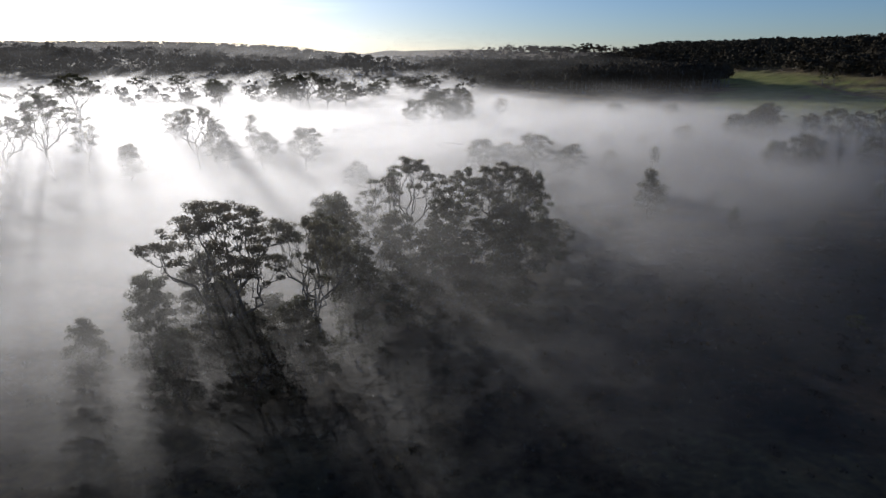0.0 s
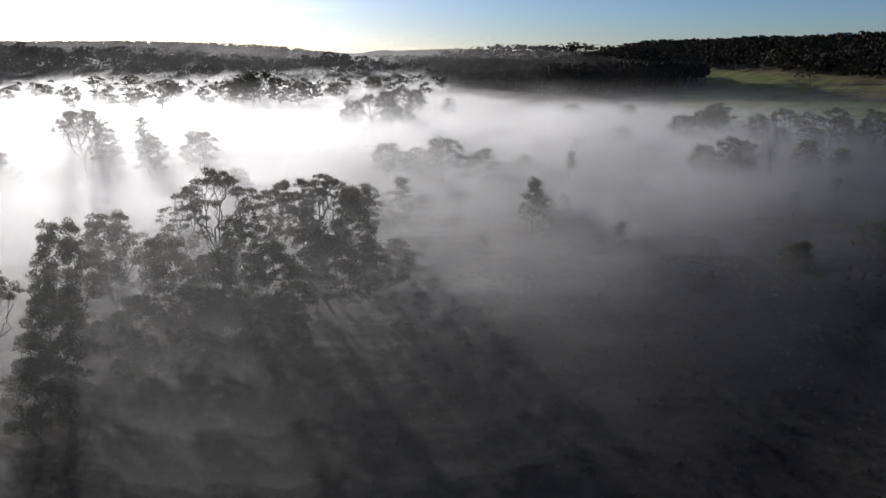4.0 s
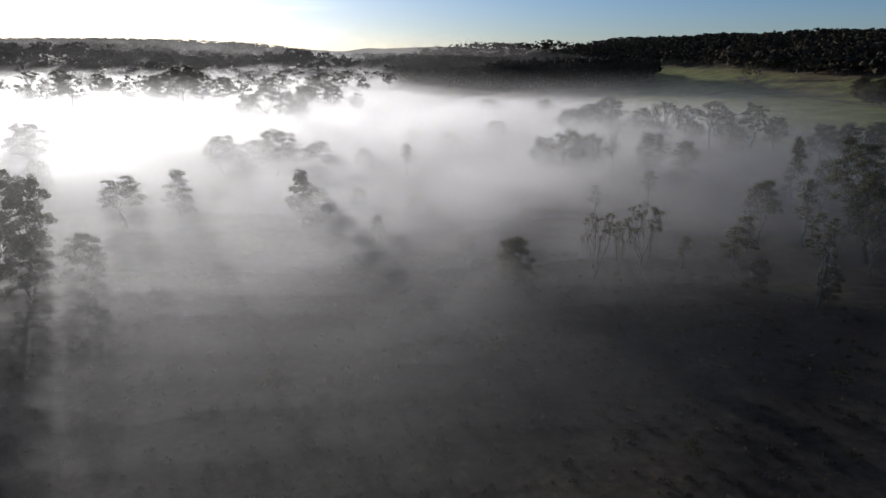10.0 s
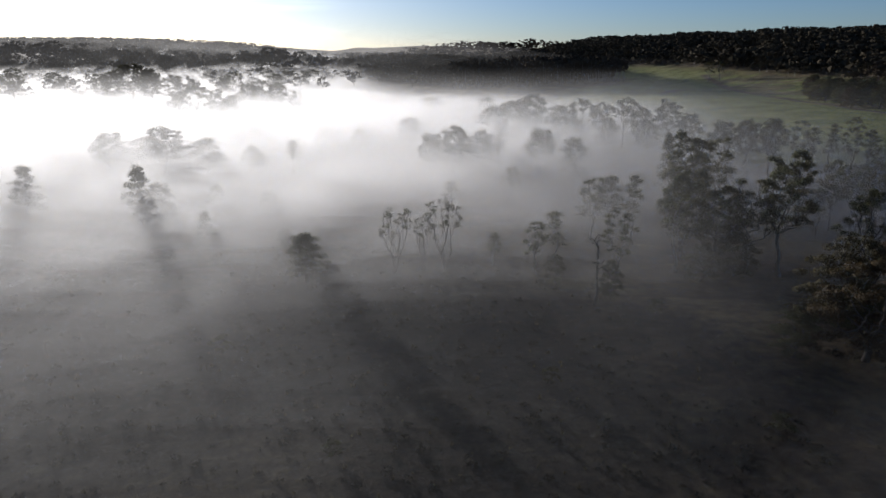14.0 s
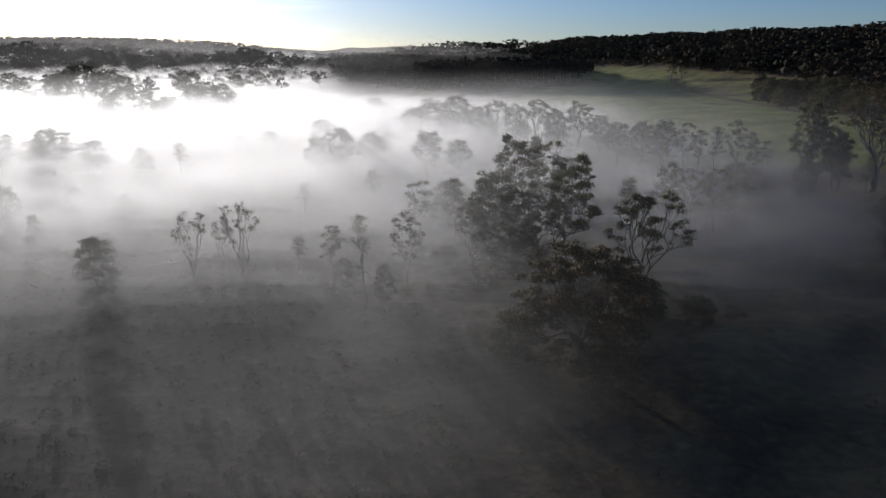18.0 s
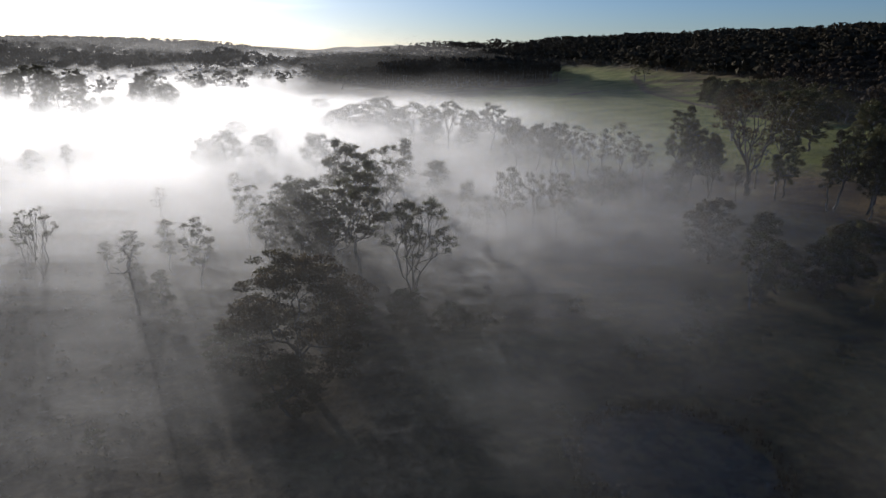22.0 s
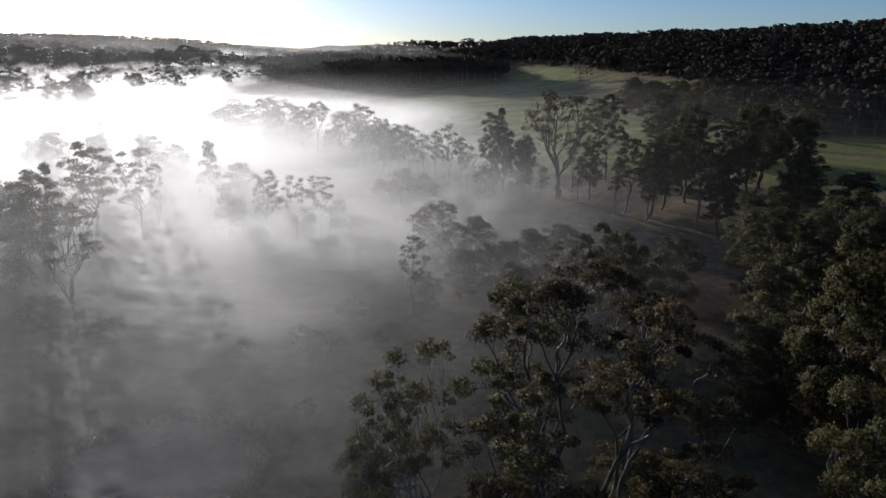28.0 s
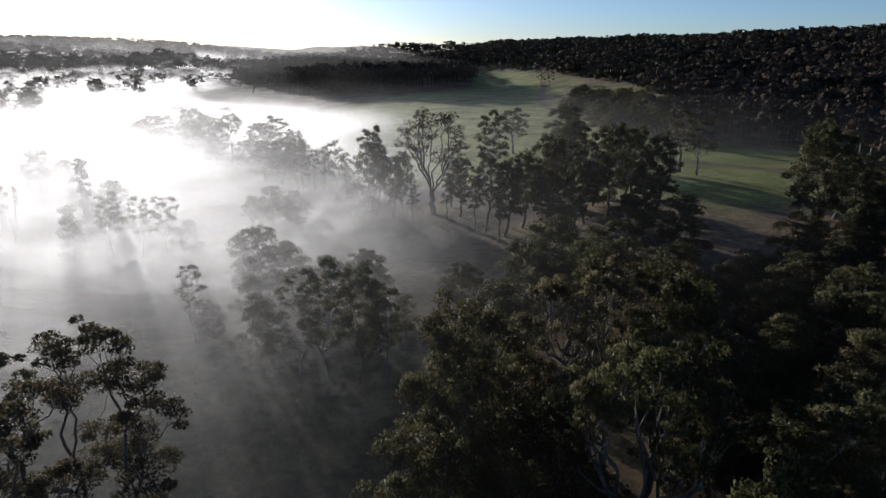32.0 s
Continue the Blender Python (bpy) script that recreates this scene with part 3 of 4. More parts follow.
KINDS["slender"] = Lobed("slender", 61, 16, 2.6, lobes=8, spread=(0.48, 1.0), profile=(0.8, 1.0, 0.85, 0.5), lobe=(0.45, 0.7), cap=1.0, tufts=6, count=55, tuft=0.75, flat=0.9, leaf=0.32, limbs=3, fork=0.42, girth=0.012, sag=0.2)
KINDS["vase"] = Lobed("vase", 73, 20, 7.5, lobes=15, spread=(0.56, 1.0), profile=(0.95, 1.0, 0.9, 0.55), lobe=(0.18, 0.28), cap=0.9, tufts=9, count=62, tuft=0.7, flat=0.75, leaf=0.3, limbs=6, fork=0.14, girth=0.02, sag=0.05, crook=0.045, shell=0.6, bark=BARK_DARK)
KINDS["grand"] = Lobed("grand", 79, 28, 9.0, lobes=44, spread=(0.4, 1.0), profile=(0.85, 1.0, 0.97, 0.62), lobe=(0.17, 0.27), cap=0.7, tufts=12, count=130, tuft=0.7, flat=0.65, leaf=0.22, limbs=7, fork=0.17, girth=0.022, sag=0.05, crook=0.045, shell=0.62, bark=BARK_DARK, leaf_mat=LEAF_OLIVE)
KINDS["tufted"] = Lobed("tufted", 88, 14, 3.6, lobes=14, spread=(0.62, 1.0), profile=(0.9, 1.0, 0.95, 0.7), lobe=(0.16, 0.26), cap=1.3, tufts=5, count=26, tuft=0.42, flat=0.95, leaf=0.24, limbs=6, fork=0.1, girth=0.012, sag=0.0, crook=0.05, shell=0.35, bark=BARK_DARK)
KINDS["dome"] = Lobed("dome", 97, 16, 9, lobes=32, spread=(0.17, 1.0), profile=(0.85, 1.0, 0.95, 0.5), lobe=(0.24, 0.34), cap=0.6, tufts=10, count=80, tuft=1.15, flat=0.5, leaf=0.36, limbs=6, fork=0.2, girth=0.026, sag=0.12, bark=BARK_DARK, leaf_mat=LEAF_BROWN, shell=0.6)
KINDS["bushy"] = Lobed("bushy", 103, 14, 5, lobes=20, spread=(0.18, 1.0), profile=(0.9, 1.0, 0.85, 0.4), lobe=(0.26, 0.42), cap=0.9, tufts=8, count=120, tuft=1.0, flat=0.75, leaf=0.29, limbs=5, fork=0.18, girth=0.02, bark=BARK_DARK, leaf_mat=LEAF_DARK, twigs=False)
KINDS["bushy_b"] = Lobed("bushy_b", 119, 14, 4.6, lobes=18, spread=(0.24, 1.0), profile=(0.8, 1.0, 0.8, 0.35), lobe=(0.24, 0.4), cap=0.9, tufts=8, count=110, tuft=0.95, flat=0.75, leaf=0.28, limbs=5, fork=0.22, girth=0.018, bark=BARK_DARK, twigs=False)
KINDS["cone"] = Lobed("cone", 127, 15, 4.4, lobes=15, spread=(0.16, 1.0), profile=(1.0, 0.9, 0.6, 0.15), lobe=(0.28, 0.4), cap=0.8, tufts=6, count=90, tuft=1.1, flat=0.7, leaf=0.38, limbs=3, fork=0.3, girth=0.02, bark=BARK_DARK, leaf_mat=LEAF_DARK, twigs=False)
KINDS["shrub"] = Lobed("shrub", 163, 3.5, 2.2, lobes=7, spread=(0.35, 1.0), profile=(1.0, 1.0, 0.8, 0.4), lobe=(0.35, 0.5), cap=0.7, tufts=5, count=36, tuft=0.5, flat=0.7, leaf=0.24, limbs=3, fork=0.15, girth=0.025, bark=BARK_DARK, leaf_mat=LEAF_DARK, twigs=False)
KINDS["bare_vase"] = Lobed("bare_vase", 131, 24, 9.5, lobes=26, spread=(0.58, 1.0), profile=(0.8, 1.0, 0.95, 0.6), lobe=(0.16, 0.26), cap=0.7, tufts=13, count=22, tuft=0.9, flat=0.6, leaf=0.34, limbs=8, fork=0.24, girth=0.03, sag=0.03, crook=0.05, bark=BARK_DARK, leaf_mat=LEAF_BROWN, shell=0.5)
KINDS["dead_round"] = Grown("dead_round", 149, height=18, fork=0.2, limbs=7, lean=(10, 60), levels=5, kids=2.0, ratio=0.76, angle=26, up=0.05, count=0, girth=0.024, stem=False, bark=BARK_DARK, wobble=0.15)
KINDS["stag"] = Grown("stag", 151, height=14, fork=0.62, limbs=3, lean=(25, 75), levels=3, kids=1.6, ratio=0.62, angle=40, up=0.0, count=0, girth=0.026, stem=False, bark=BARK_DARK, low=6, wobble=0.3, first=0.3)

LABELS = {
    "umbrella": ("spreading gum tree with flat leaf tufts above mist", "gum_tree"), "umbrella_wide": ("wide crooked gum tree with bare curved limbs in mist", "gum_tree"),
    "tall": ("tall gum tree with tufted crown rising from mist", "gum_tree"), "tall_open": ("tall open-crowned gum tree standing in morning mist", "gum_tree"),
    "tall_dense": ("tall dark gum tree with dense leafy crown", "gum_tree"), "slender": ("slender young gum tree with thin straight stem", "gum_tree"),
    "grand": ("large old gum tree with many upright crooked limbs", "gum_tree"),
    "vase": ("many-stemmed gum tree forking low into a vase", "gum_tree"), "tufted": ("thin sparse tree with small tufts on bare branches", "sapling_tree"),
    "dome": ("broad brown-green domed tree with layered foliage", "wattle_tree"), "bushy": ("dense dark bushy tree leafed down to the ground", "bushy_tree"),
    "bushy_b": ("leafy olive-green bushy tree on the damp meadow", "bushy_tree"), "cone": ("narrow cone-shaped dark tree standing in fog", "conical_tree"),
    "bare_vase": ("large bare-branched tree with only a few brown leaves", "bare_tree"), "dead_round": ("leafless tree with rounded net of bare twigs", "bare_tree"),
    "stag": ("dead grey tree with few crooked bare branches", "dead_tree"), "shrub": ("low dark shrub on the open heath", "shrub"),
}
PLANTED = []
plant_rng = np.random.default_rng(5)


def plant(kind, x, y, top, width=None, turn=None, label="", group=""):
    """A tree of that kind at (x, y) whose top is at height top; width: across its crown."""
    k = KINDS[kind]
    z = float(land(x, y)) - 0.15
    s = (top - z) / k.height
    w = s if width is None else width / (2 * k.radius)
    turn = plant_rng.uniform(0, 6.28) if turn is None else radians(turn)
    text, name = LABELS[kind]
    base = new(name)
    base.empty_display_size = 0.5
    base.matrix_world = Matrix.LocRotScale((x, y, z), Euler((0, 0, turn)), (w, w, s))
    tagged(base, label or text, "shrub" if kind == "shrub" else "tree", group)
    tr = new("trunk", k.trunk)
    tr.parent = base
    for limb, foliage in k.parts:
        lb = new("limb", limb)
        lb.parent = base
        if foliage:
            new("foliage", foliage).parent = lb
    PLANTED.append((x, y))
    return base


# ---- woods far off: crowns of many small leafy flakes on plain stems ----
def far_crowns(rng, flakes, low, count=8):
    out = []
    for _ in range(count):
        lumps = rng.integers(7, 11)
        c = np.stack([rng.normal(size=lumps) * 0.2, rng.normal(size=lumps) * 0.2, rng.uniform(low, 0.9, lumps)], 1)
        r = rng.uniform(0.1, 0.18, lumps) * (1.4 - 0.55 * c[:, 2])
        which = rng.integers(0, lumps, flakes)
        d = rng.normal(size=(flakes, 3))
        d /= np.linalg.norm(d, axis=1, keepdims=True)
        d[:, 2] = np.abs(d[:, 2]) * 0.75 - 0.25 * (rng.random(flakes) < 0.35)
        p = c[which] + d * r[which][:, None] * rng.uniform(0.7, 1.05, (flakes, 1))
        # flakes lie roughly along the surface of their clump, so that it shades as one round form
        a = np.cross(d, rng.normal(size=(flakes, 3))) + 0.2 * rng.normal(size=(flakes, 3))
        b = np.cross(d, a) + 0.2 * rng.normal(size=(flakes, 3))
        b = np.where((np.cross(a, b) * d).sum(1, keepdims=True) < 0, -b, b)
        s = rng.uniform(0.045, 0.1, (flakes, 1)) * math.sqrt(170 / flakes)
        v = np.stack([p + a * s * 0.6, p + b * s * 0.6, p - (a + b) * s * 0.5], 1).reshape(-1, 3)
        v[:, 2] = np.minimum(v[:, 2], 1.02)
        round_out = d + 0.5 * (p - (0, 0, 0.55)) / 0.4
        round_out /= np.linalg.norm(round_out, axis=1, keepdims=True)
        out.append((v, np.repeat(round_out, 3, axis=0)))
    return out


def woodland(name, label, places, heights, flakes, seed, leaf_mat, widen=1.0, stems=True, low=0.38):
    rng = np.random.default_rng(seed)
    shapes = far_crowns(rng, flakes, low)
    pick = rng.integers(0, len(shapes), len(places))
    verts, tris, idx, base, facing = [], [], [], 0, []
    z = land(places[:, 0], places[:, 1])
    for k, (shape, way) in enumerate(shapes):
        sel = np.where(pick == k)[0]
        if not len(sel):
            continue
        ang, h = rng.uniform(0, 6.28, len(sel)), heights[sel]
        w = h * rng.uniform(0.8, 1.25, len(sel)) * widen
        c, s = np.cos(ang)[:, None], np.sin(ang)[:, None]
        X = (shape[:, 0] * c - shape[:, 1] * s) * w[:, None] + places[sel, 0][:, None]
        Y = (shape[:, 0] * s + shape[:, 1] * c) * w[:, None] + places[sel, 1][:, None]
        Z = shape[:, 2] * h[:, None] + z[sel][:, None]
        v = np.stack([X, Y, Z], -1).reshape(-1, 3)
        verts.append(v)
        facing.append(np.stack([way[:, 0] * c - way[:, 1] * s, way[:, 0] * s + way[:, 1] * c, np.broadcast_to(way[:, 2], X.shape)], -1).reshape(-1, 3))
        tris.append(np.arange(len(v)).reshape(-1, 3) + base)
        idx.append(np.zeros(len(v) // 3, int))
        base += len(v)
    if stems:
        r = heights * 0.014
        foot = np.stack([places[:, 0], places[:, 1], z - 0.5], -1)
        head = foot + np.stack([rng.normal(size=len(r)) * 0.4, rng.normal(size=len(r)) * 0.4, heights * 0.75], -1)
        ring = [(math.cos(a), math.sin(a), 0) for a in (0, 2.09, 4.19)]
        v = np.stack([foot + np.array(q) * r[:, None] for q in ring] + [head + np.array(q) * r[:, None] * 0.5 for q in ring], 1).reshape(-1, 3)
        f = np.array([(0, 1, 4), (0, 4, 3), (1, 2, 5), (1, 5, 4), (2, 0, 3), (2, 3, 5)])
        verts.append(v)
        facing.append(np.tile(np.array(ring + ring), (len(r), 1)))
        tris.append((f[None] + 6 * np.arange(len(r))[:, None, None]).reshape(-1, 3) + base)
        idx.append(np.ones(6 * len(r), int))
    me = mesh_of(name, np.concatenate(verts), np.concatenate(tris), [leaf_mat, BARK_PALE], index=np.concatenate(idx), normals=np.concatenate(facing))
    return tagged(new(name, me), label, "woods", kind="stuff")


def scatter(rng, poly, step, jitter=0.45):
    xs, ys = [p[0] for p in poly], [p[1] for p in poly]
    X, Y = np.meshgrid(np.arange(min(xs), max(xs), step), np.arange(min(ys), max(ys), step), indexing="ij")
    P = np.stack([X.ravel(), Y.ravel()], 1).astype(float)
    P += rng.uniform(-jitter, jitter, P.shape) * step
    return P[inside(poly, P[:, 0], P[:, 1])]


# ---- the trees that stand singly or in groups, west to east ----
GROUPS = {
    "gum trees round the near thicket": [
        ("umbrella_wide", -28.5, 85, 27.5, 21, 20), ("umbrella_wide", -17.5, 89, 24.5, 14, 150), ("bushy", -41, 90, 16, 9), ("bushy_b", -49, 86, 10.5, 7), ("bushy", -35, 96, 17, 10), ("bushy_b", -33, 80, 12, 9), ("bushy", -25, 82, 13.5, 9), ("bushy_b", -29.5, 88, 16, 10), ("bushy", -19, 84, 14.5, 9),
        ("tall_dense", -22, 134, 18.5, 13), ("tall_dense", -18, 112, 22.3, 10), ("tall_dense", -13, 100, 17, 10), ("bushy", -24, 92, 12, 11), ("bushy_b", -12, 92, 11, 9),
        ("umbrella", -6.5, 145.5, 24.2, 16, 60), ("tall_open", -14, 147, 19.3, 11), ("umbrella_wide", 13, 144, 23.2, 18, 200), ("tall", 4, 148, 21.5, 11), ("tall_dense", 19, 146, 21, 10),
        ("bushy", -9, 124, 17, 12), ("bushy_b", 0, 120, 15.5, 12), ("bushy", 8, 126, 15, 12), ("dome", 3, 112, 12.5, 11), ("bushy_b", 16, 134, 14.5, 11), ("bushy", -6, 108, 12.5, 10), ("bushy_b", 22, 140, 12, 9), ("bushy", 11, 116, 10, 10), ("bushy", 26, 150, 9.5, 8), ("tall_dense", 0, 134, 18, 10), ("bushy_b", 12, 136, 17, 10)],
    "trees half sunk in fog": [
        ("tall", 14.7, 193, 12.4, 12), ("cone", 58.5, 191, 14.2, 9), ("bushy", 61, 196, 9.5, 9), ("cone", 24, 204, 12.2, 9), ("tall_dense", 35.5, 267, 15.8, 17), ("tall_dense", 15.7, 271, 13.5, 15), ("bushy_b", 50, 266, 12, 14),
        ("bushy", 26, 274, 11.5, 12), ("bushy_b", 66, 268, 9.5, 9), ("slender", 81, 262, 11.5, 5), ("tall", 118, 336, 12.9, 12), ("bushy", 80, 336, 9, 12), ("bushy_b", 97, 330, 8.5, 10), ("cone", 78, 178, 6.5, 5), ("bushy", 86, 205, 5.5, 6), ("bushy_b", 70, 212, 6, 6),
        ("umbrella", -147, 256, 31.5, 22), ("umbrella_wide", -160, 250, 24, 20), ("tall_open", -140, 268, 22, 13), ("umbrella", -199, 378, 36, 30), ("tall_open", -215, 372, 26, 18), ("umbrella_wide", -98.6, 276, 25.6, 19), ("tall_dense", -92, 280, 18, 14), ("slender", -77.8, 281, 21.6, 8),
        ("tall_dense", -70, 268, 16.5, 15), ("tall_dense", -55, 275, 17.5, 15), ("tall", -83, 262, 14, 13), ("bushy", -30, 235, 10, 10), ("bushy_b", -115, 250, 14, 12), ("tall", -128, 330, 20, 14),
        ("umbrella", -173, 536, 26.8, 24), ("umbrella_wide", -116, 605, 32, 32), ("umbrella", -128, 622, 29, 26), ("tall_dense", -135, 612, 26, 22), ("tall_dense", -100, 600, 27, 22), ("tall_dense", -148, 618, 24, 20), ("tall_dense", -85, 612, 23, 22),
        ("umbrella_wide", 6, 531, 21.8, 22), ("tall_dense", 16, 538, 20, 20), ("tall_dense", -5, 535, 19.5, 18), ("umbrella", -7, 426, 23, 18), ("tall_dense", 4, 430, 20.5, 16), ("tall_dense", -18, 434, 19, 16), ("tall", 14, 424, 17, 14), ("tall_dense", -12, 595, 15.5, 16), ("tall_dense", 3, 470, 15, 14),
        ("tall_open", 40, 480, 17, 12), ("umbrella", 51, 1008, 18.5, 24), ("umbrella", 104, 850, 16.5, 20), ("tall", 165, 501, 11.8, 14), ("tall_dense", 128, 515, 11, 18), ("umbrella", -60, 700, 24, 22), ("tall_dense", -70, 705, 19, 20), ("tall_dense", -35, 760, 20, 24), ("umbrella", -20, 900, 22, 24), ("tall_dense", -50, 905, 20, 26), ("tall_dense", -190, 820, 24, 28), ("tall_dense", -230, 700, 23, 24), ("umbrella", -260, 690, 27, 24), ("umbrella", -330, 760, 24, 26)],
    "thin trees on the heath": [
        ("bushy_b", 105.5, 148.4, 9.2, 8.5), ("tufted", 121.3, 152, 12.8, 7.5), ("tufted", 130, 153, 14.2, 8.5, 77), ("tufted", 126.5, 155, 10.5, 5), ("stag", 155, 135.5, 13, 9, 40), ("bushy", 158, 138, 7, 4), ("slender", 147.4, 152, 10, 4.5), ("slender", 152, 158, 10.5, 5), ("tall_open", 161.3, 147.5, 13.4, 7), ("slender", 140, 158, 6.5, 3.5), ("bushy", 150, 147, 5.5, 4), ("bushy", 97, 170, 4.5, 4), ("slender", 133, 205, 8, 5), ("slender", 150, 215, 10, 5)],
    "trees round the leafless one": [
        ("dead_round", 151.7, 259, 20.6, 17), ("tall_dense", 136, 258, 17, 13), ("tall_dense", 165, 262, 15.5, 12), ("tall_dense", 128, 262, 14, 11), ("bushy", 175, 258, 13, 11), ("tall_dense", 145, 268, 14.5, 12)],
    "grove by the pasture's edge": [
        ("dome", 168, 365, 18.4, 24), ("tall_dense", 179, 383, 20.2, 20), ("tall_dense", 158, 372, 15, 18), ("umbrella", 197, 346, 20.3, 17), ("umbrella", 212, 331, 21.8, 15), ("tall", 204, 338, 19, 13), ("tall", 231, 332, 20.8, 15), ("tall_dense", 222, 340, 17, 14), ("tall_dense", 188, 352, 17, 14), ("bushy", 205, 330, 12, 13), ("bushy", 220, 322, 11.5, 12), ("tall_dense", 240, 328, 15, 12), ("bushy_b", 192, 338, 12, 12)],
    "tall gums in the meadow": [
        ("tall", 184.3, 178.7, 23.5, 13), ("tall", 190.5, 147, 23.7, 11, 30), ("tall_open", 186, 150, 18.5, 12), ("tall_open", 192.4, 184, 21.5, 11), ("tall_dense", 178, 160, 18.5, 12), ("tall_open", 174, 152, 15.5, 9), ("tall", 181, 152, 17, 11), ("bushy", 183, 148, 9, 8), ("bushy_b", 176, 146, 7.5, 7),
        ("vase", 200.2, 135, 19.9, 14.5), ("dome", 185.4, 112, 17.5, 20, 0), ("bushy", 190, 122, 9, 9), ("bushy_b", 176, 113, 8, 7), ("bushy", 199, 128, 7, 7), ("bushy", 206, 126, 5.5, 6), ("bushy_b", 186, 102, 8, 8),
        ("cone", 196, 226, 17.8, 8), ("bushy", 205, 224, 12, 10), ("tall", 221.3, 185, 16.3, 8), ("tall_open", 227.5, 186.5, 14.8, 7), ("tall_open", 233.5, 186.5, 14.9, 9), ("cone", 212, 185, 13, 8), ("slender", 216, 181, 10.5, 5), ("bushy", 237, 192, 8, 6), ("tufted", 190, 200, 15, 6), ("bushy_b", 170, 190, 12, 9), ("tall_open", 163, 176, 14, 8), ("slender", 171, 172, 15, 5)],
    "line of gums along the pasture": [
        ("tall_dense", 250, 274, 17.9, 12), ("tall_open", 254, 264, 18.1, 8), ("slender", 258, 262, 15.5, 6), ("slender", 262, 258, 17, 6), ("tall_open", 266, 253, 19.9, 8), ("slender", 270, 250, 16, 5), ("slender", 246, 268, 14, 6), ("tall_dense", 243, 280, 17, 12), ("tall_dense", 236, 284, 16, 12), ("tall_open", 272, 246, 14, 7), ("bushy", 252, 218.4, 11.3, 10), ("bushy", 258, 221, 9.5, 8), ("bushy_b", 246, 221, 8, 7),
        ("tall", 279.5, 234, 26.7, 11), ("tall_dense", 281, 230, 22.4, 10), ("tall_dense", 286, 227, 18.5, 8), ("bare_vase", 298, 229, 32, 23), ("tall_dense", 289, 234, 19, 8), ("bushy", 276, 226, 11, 8), ("slender", 292, 222, 11, 4), ("slender", 302, 219, 13, 4), ("tall_dense", 306, 222, 19, 9), ("tall_open", 304, 236, 20, 8),
        ("tall_dense", 316.3, 199, 21.8, 10), ("tall", 312, 206, 22.5, 10), ("tall_dense", 322, 206, 23, 11), ("tall", 318, 250, 30, 12), ("tall_dense", 343.5, 246, 27.7, 14), ("tall_dense", 346, 210, 30, 13), ("tall_dense", 330, 212, 27, 13), ("tall", 338, 205, 28, 12), ("tall_dense", 348.3, 186, 20, 12), ("tall_dense", 334, 194, 22, 11), ("tall", 325, 190, 20.5, 9), ("slender", 309, 205, 16, 5), ("slender", 314, 194, 15, 5), ("tall_dense", 326.1, 180, 15.6, 9), ("bushy", 342, 178, 17, 12), ("bushy", 352, 172, 18, 13), 
        ("tall", 336, 327, 25.2, 15), ("tall_dense", 355, 308, 28.2, 18), ("tall_dense", 350, 290, 21, 14), ("tall", 388, 268, 29, 17), ("tall_open", 433, 800, 31, 14), ("tall_open", 441, 790, 30, 12), ("bushy", 425, 330, 13, 9), ("tall_open", 392, 262, 26, 12), ("tall_dense", 383, 174, 34, 16), ("tall_dense", 360, 212, 27, 13), ("tall_dense", 356, 223, 28, 13), ("tall", 352, 216, 29.5, 12), ("bushy", 330, 236, 14, 11), ("bushy", 346, 226, 15, 12), ("tall_dense", 333, 222, 22, 12)],
    "thicket beside the pond": [
        ("dome", 260, 162, 13.8, 13), ("bushy_b", 268, 156, 12.5, 9), ("tall_open", 255.8, 134.3, 14.4, 6), ("bushy", 258, 136, 7, 5), ("bushy_b", 264, 142, 10, 8), ("bushy", 271, 140, 11.5, 9), ("bushy_b", 277, 146, 12.5, 10), ("bushy", 283, 151, 12, 10), ("bushy", 301, 140, 12.7, 10), ("tall", 280.3, 114, 21.2, 8), ("tall_dense", 284.5, 118.5, 19.5, 7.5), ("tall", 288, 117, 17.5, 6.5), ("tall_open", 276, 116, 18, 7), ("bushy_b", 270, 120, 14, 8), ("slender", 291, 128, 11, 4), ("stag", 285, 132, 10, 4, 90),
        ("grand", 268, 68, 29.9, 19, 75), ("tall_open", 256.6, 76.4, 21.6, 8), ("tall_open", 254, 75, 19, 7), ("bushy", 275, 76, 12, 6), ("bushy", 252, 80, 12, 7), ("bushy", 295, 64, 19, 10)],
    "gums of the eastern wood": [
        ("tall_dense", 297.2, 84.6, 26.2, 13), ("umbrella_wide", 309.6, 86, 30, 17), ("tall_dense", 318, 91, 27.8, 13), ("umbrella", 309, 71, 28.5, 16), ("tall_dense", 294, 74, 20.4, 12), ("bushy_b", 342, 109, 14.4, 11), ("bushy", 353, 117, 15.7, 12)],
}
for group, rows in GROUPS.items():
    for row in rows:
        plant(*row[:4], width=row[4] if len(row) > 4 else None, turn=row[5] if len(row) > 5 else None, group=group)

# the close-grown part of the eastern wood
wood_rng = np.random.default_rng(77)
EAST = [(297, 62), (297, 100), (304, 118), (312, 145), (350, 150), (385, 165), (400, 200), (440, 215), (470, 150), (440, 60), (330, 48)]
kinds = ["tall_dense", "bushy_b", "tall_dense", "bushy", "tall", "dome", "bushy_b", "umbrella"]
for x, y in scatter(wood_rng, EAST, 10.0):
    near = min(math.hypot(x - a, y - b) for a, b in PLANTED)
    if near < 5.0:
        continue
    deep = smooth(60, 130, y) * 4 - smooth(85, 140, y) * (1 - smooth(310, 340, x)) * 7
    top = wood_rng.uniform(15, 23.5) - deep + 7 * smooth(350, 420, x)
    plant(kinds[wood_rng.integers(len(kinds))], float(x), float(y), float(top), width=wood_rng.uniform(10, 14.5), group="gums of the eastern wood")

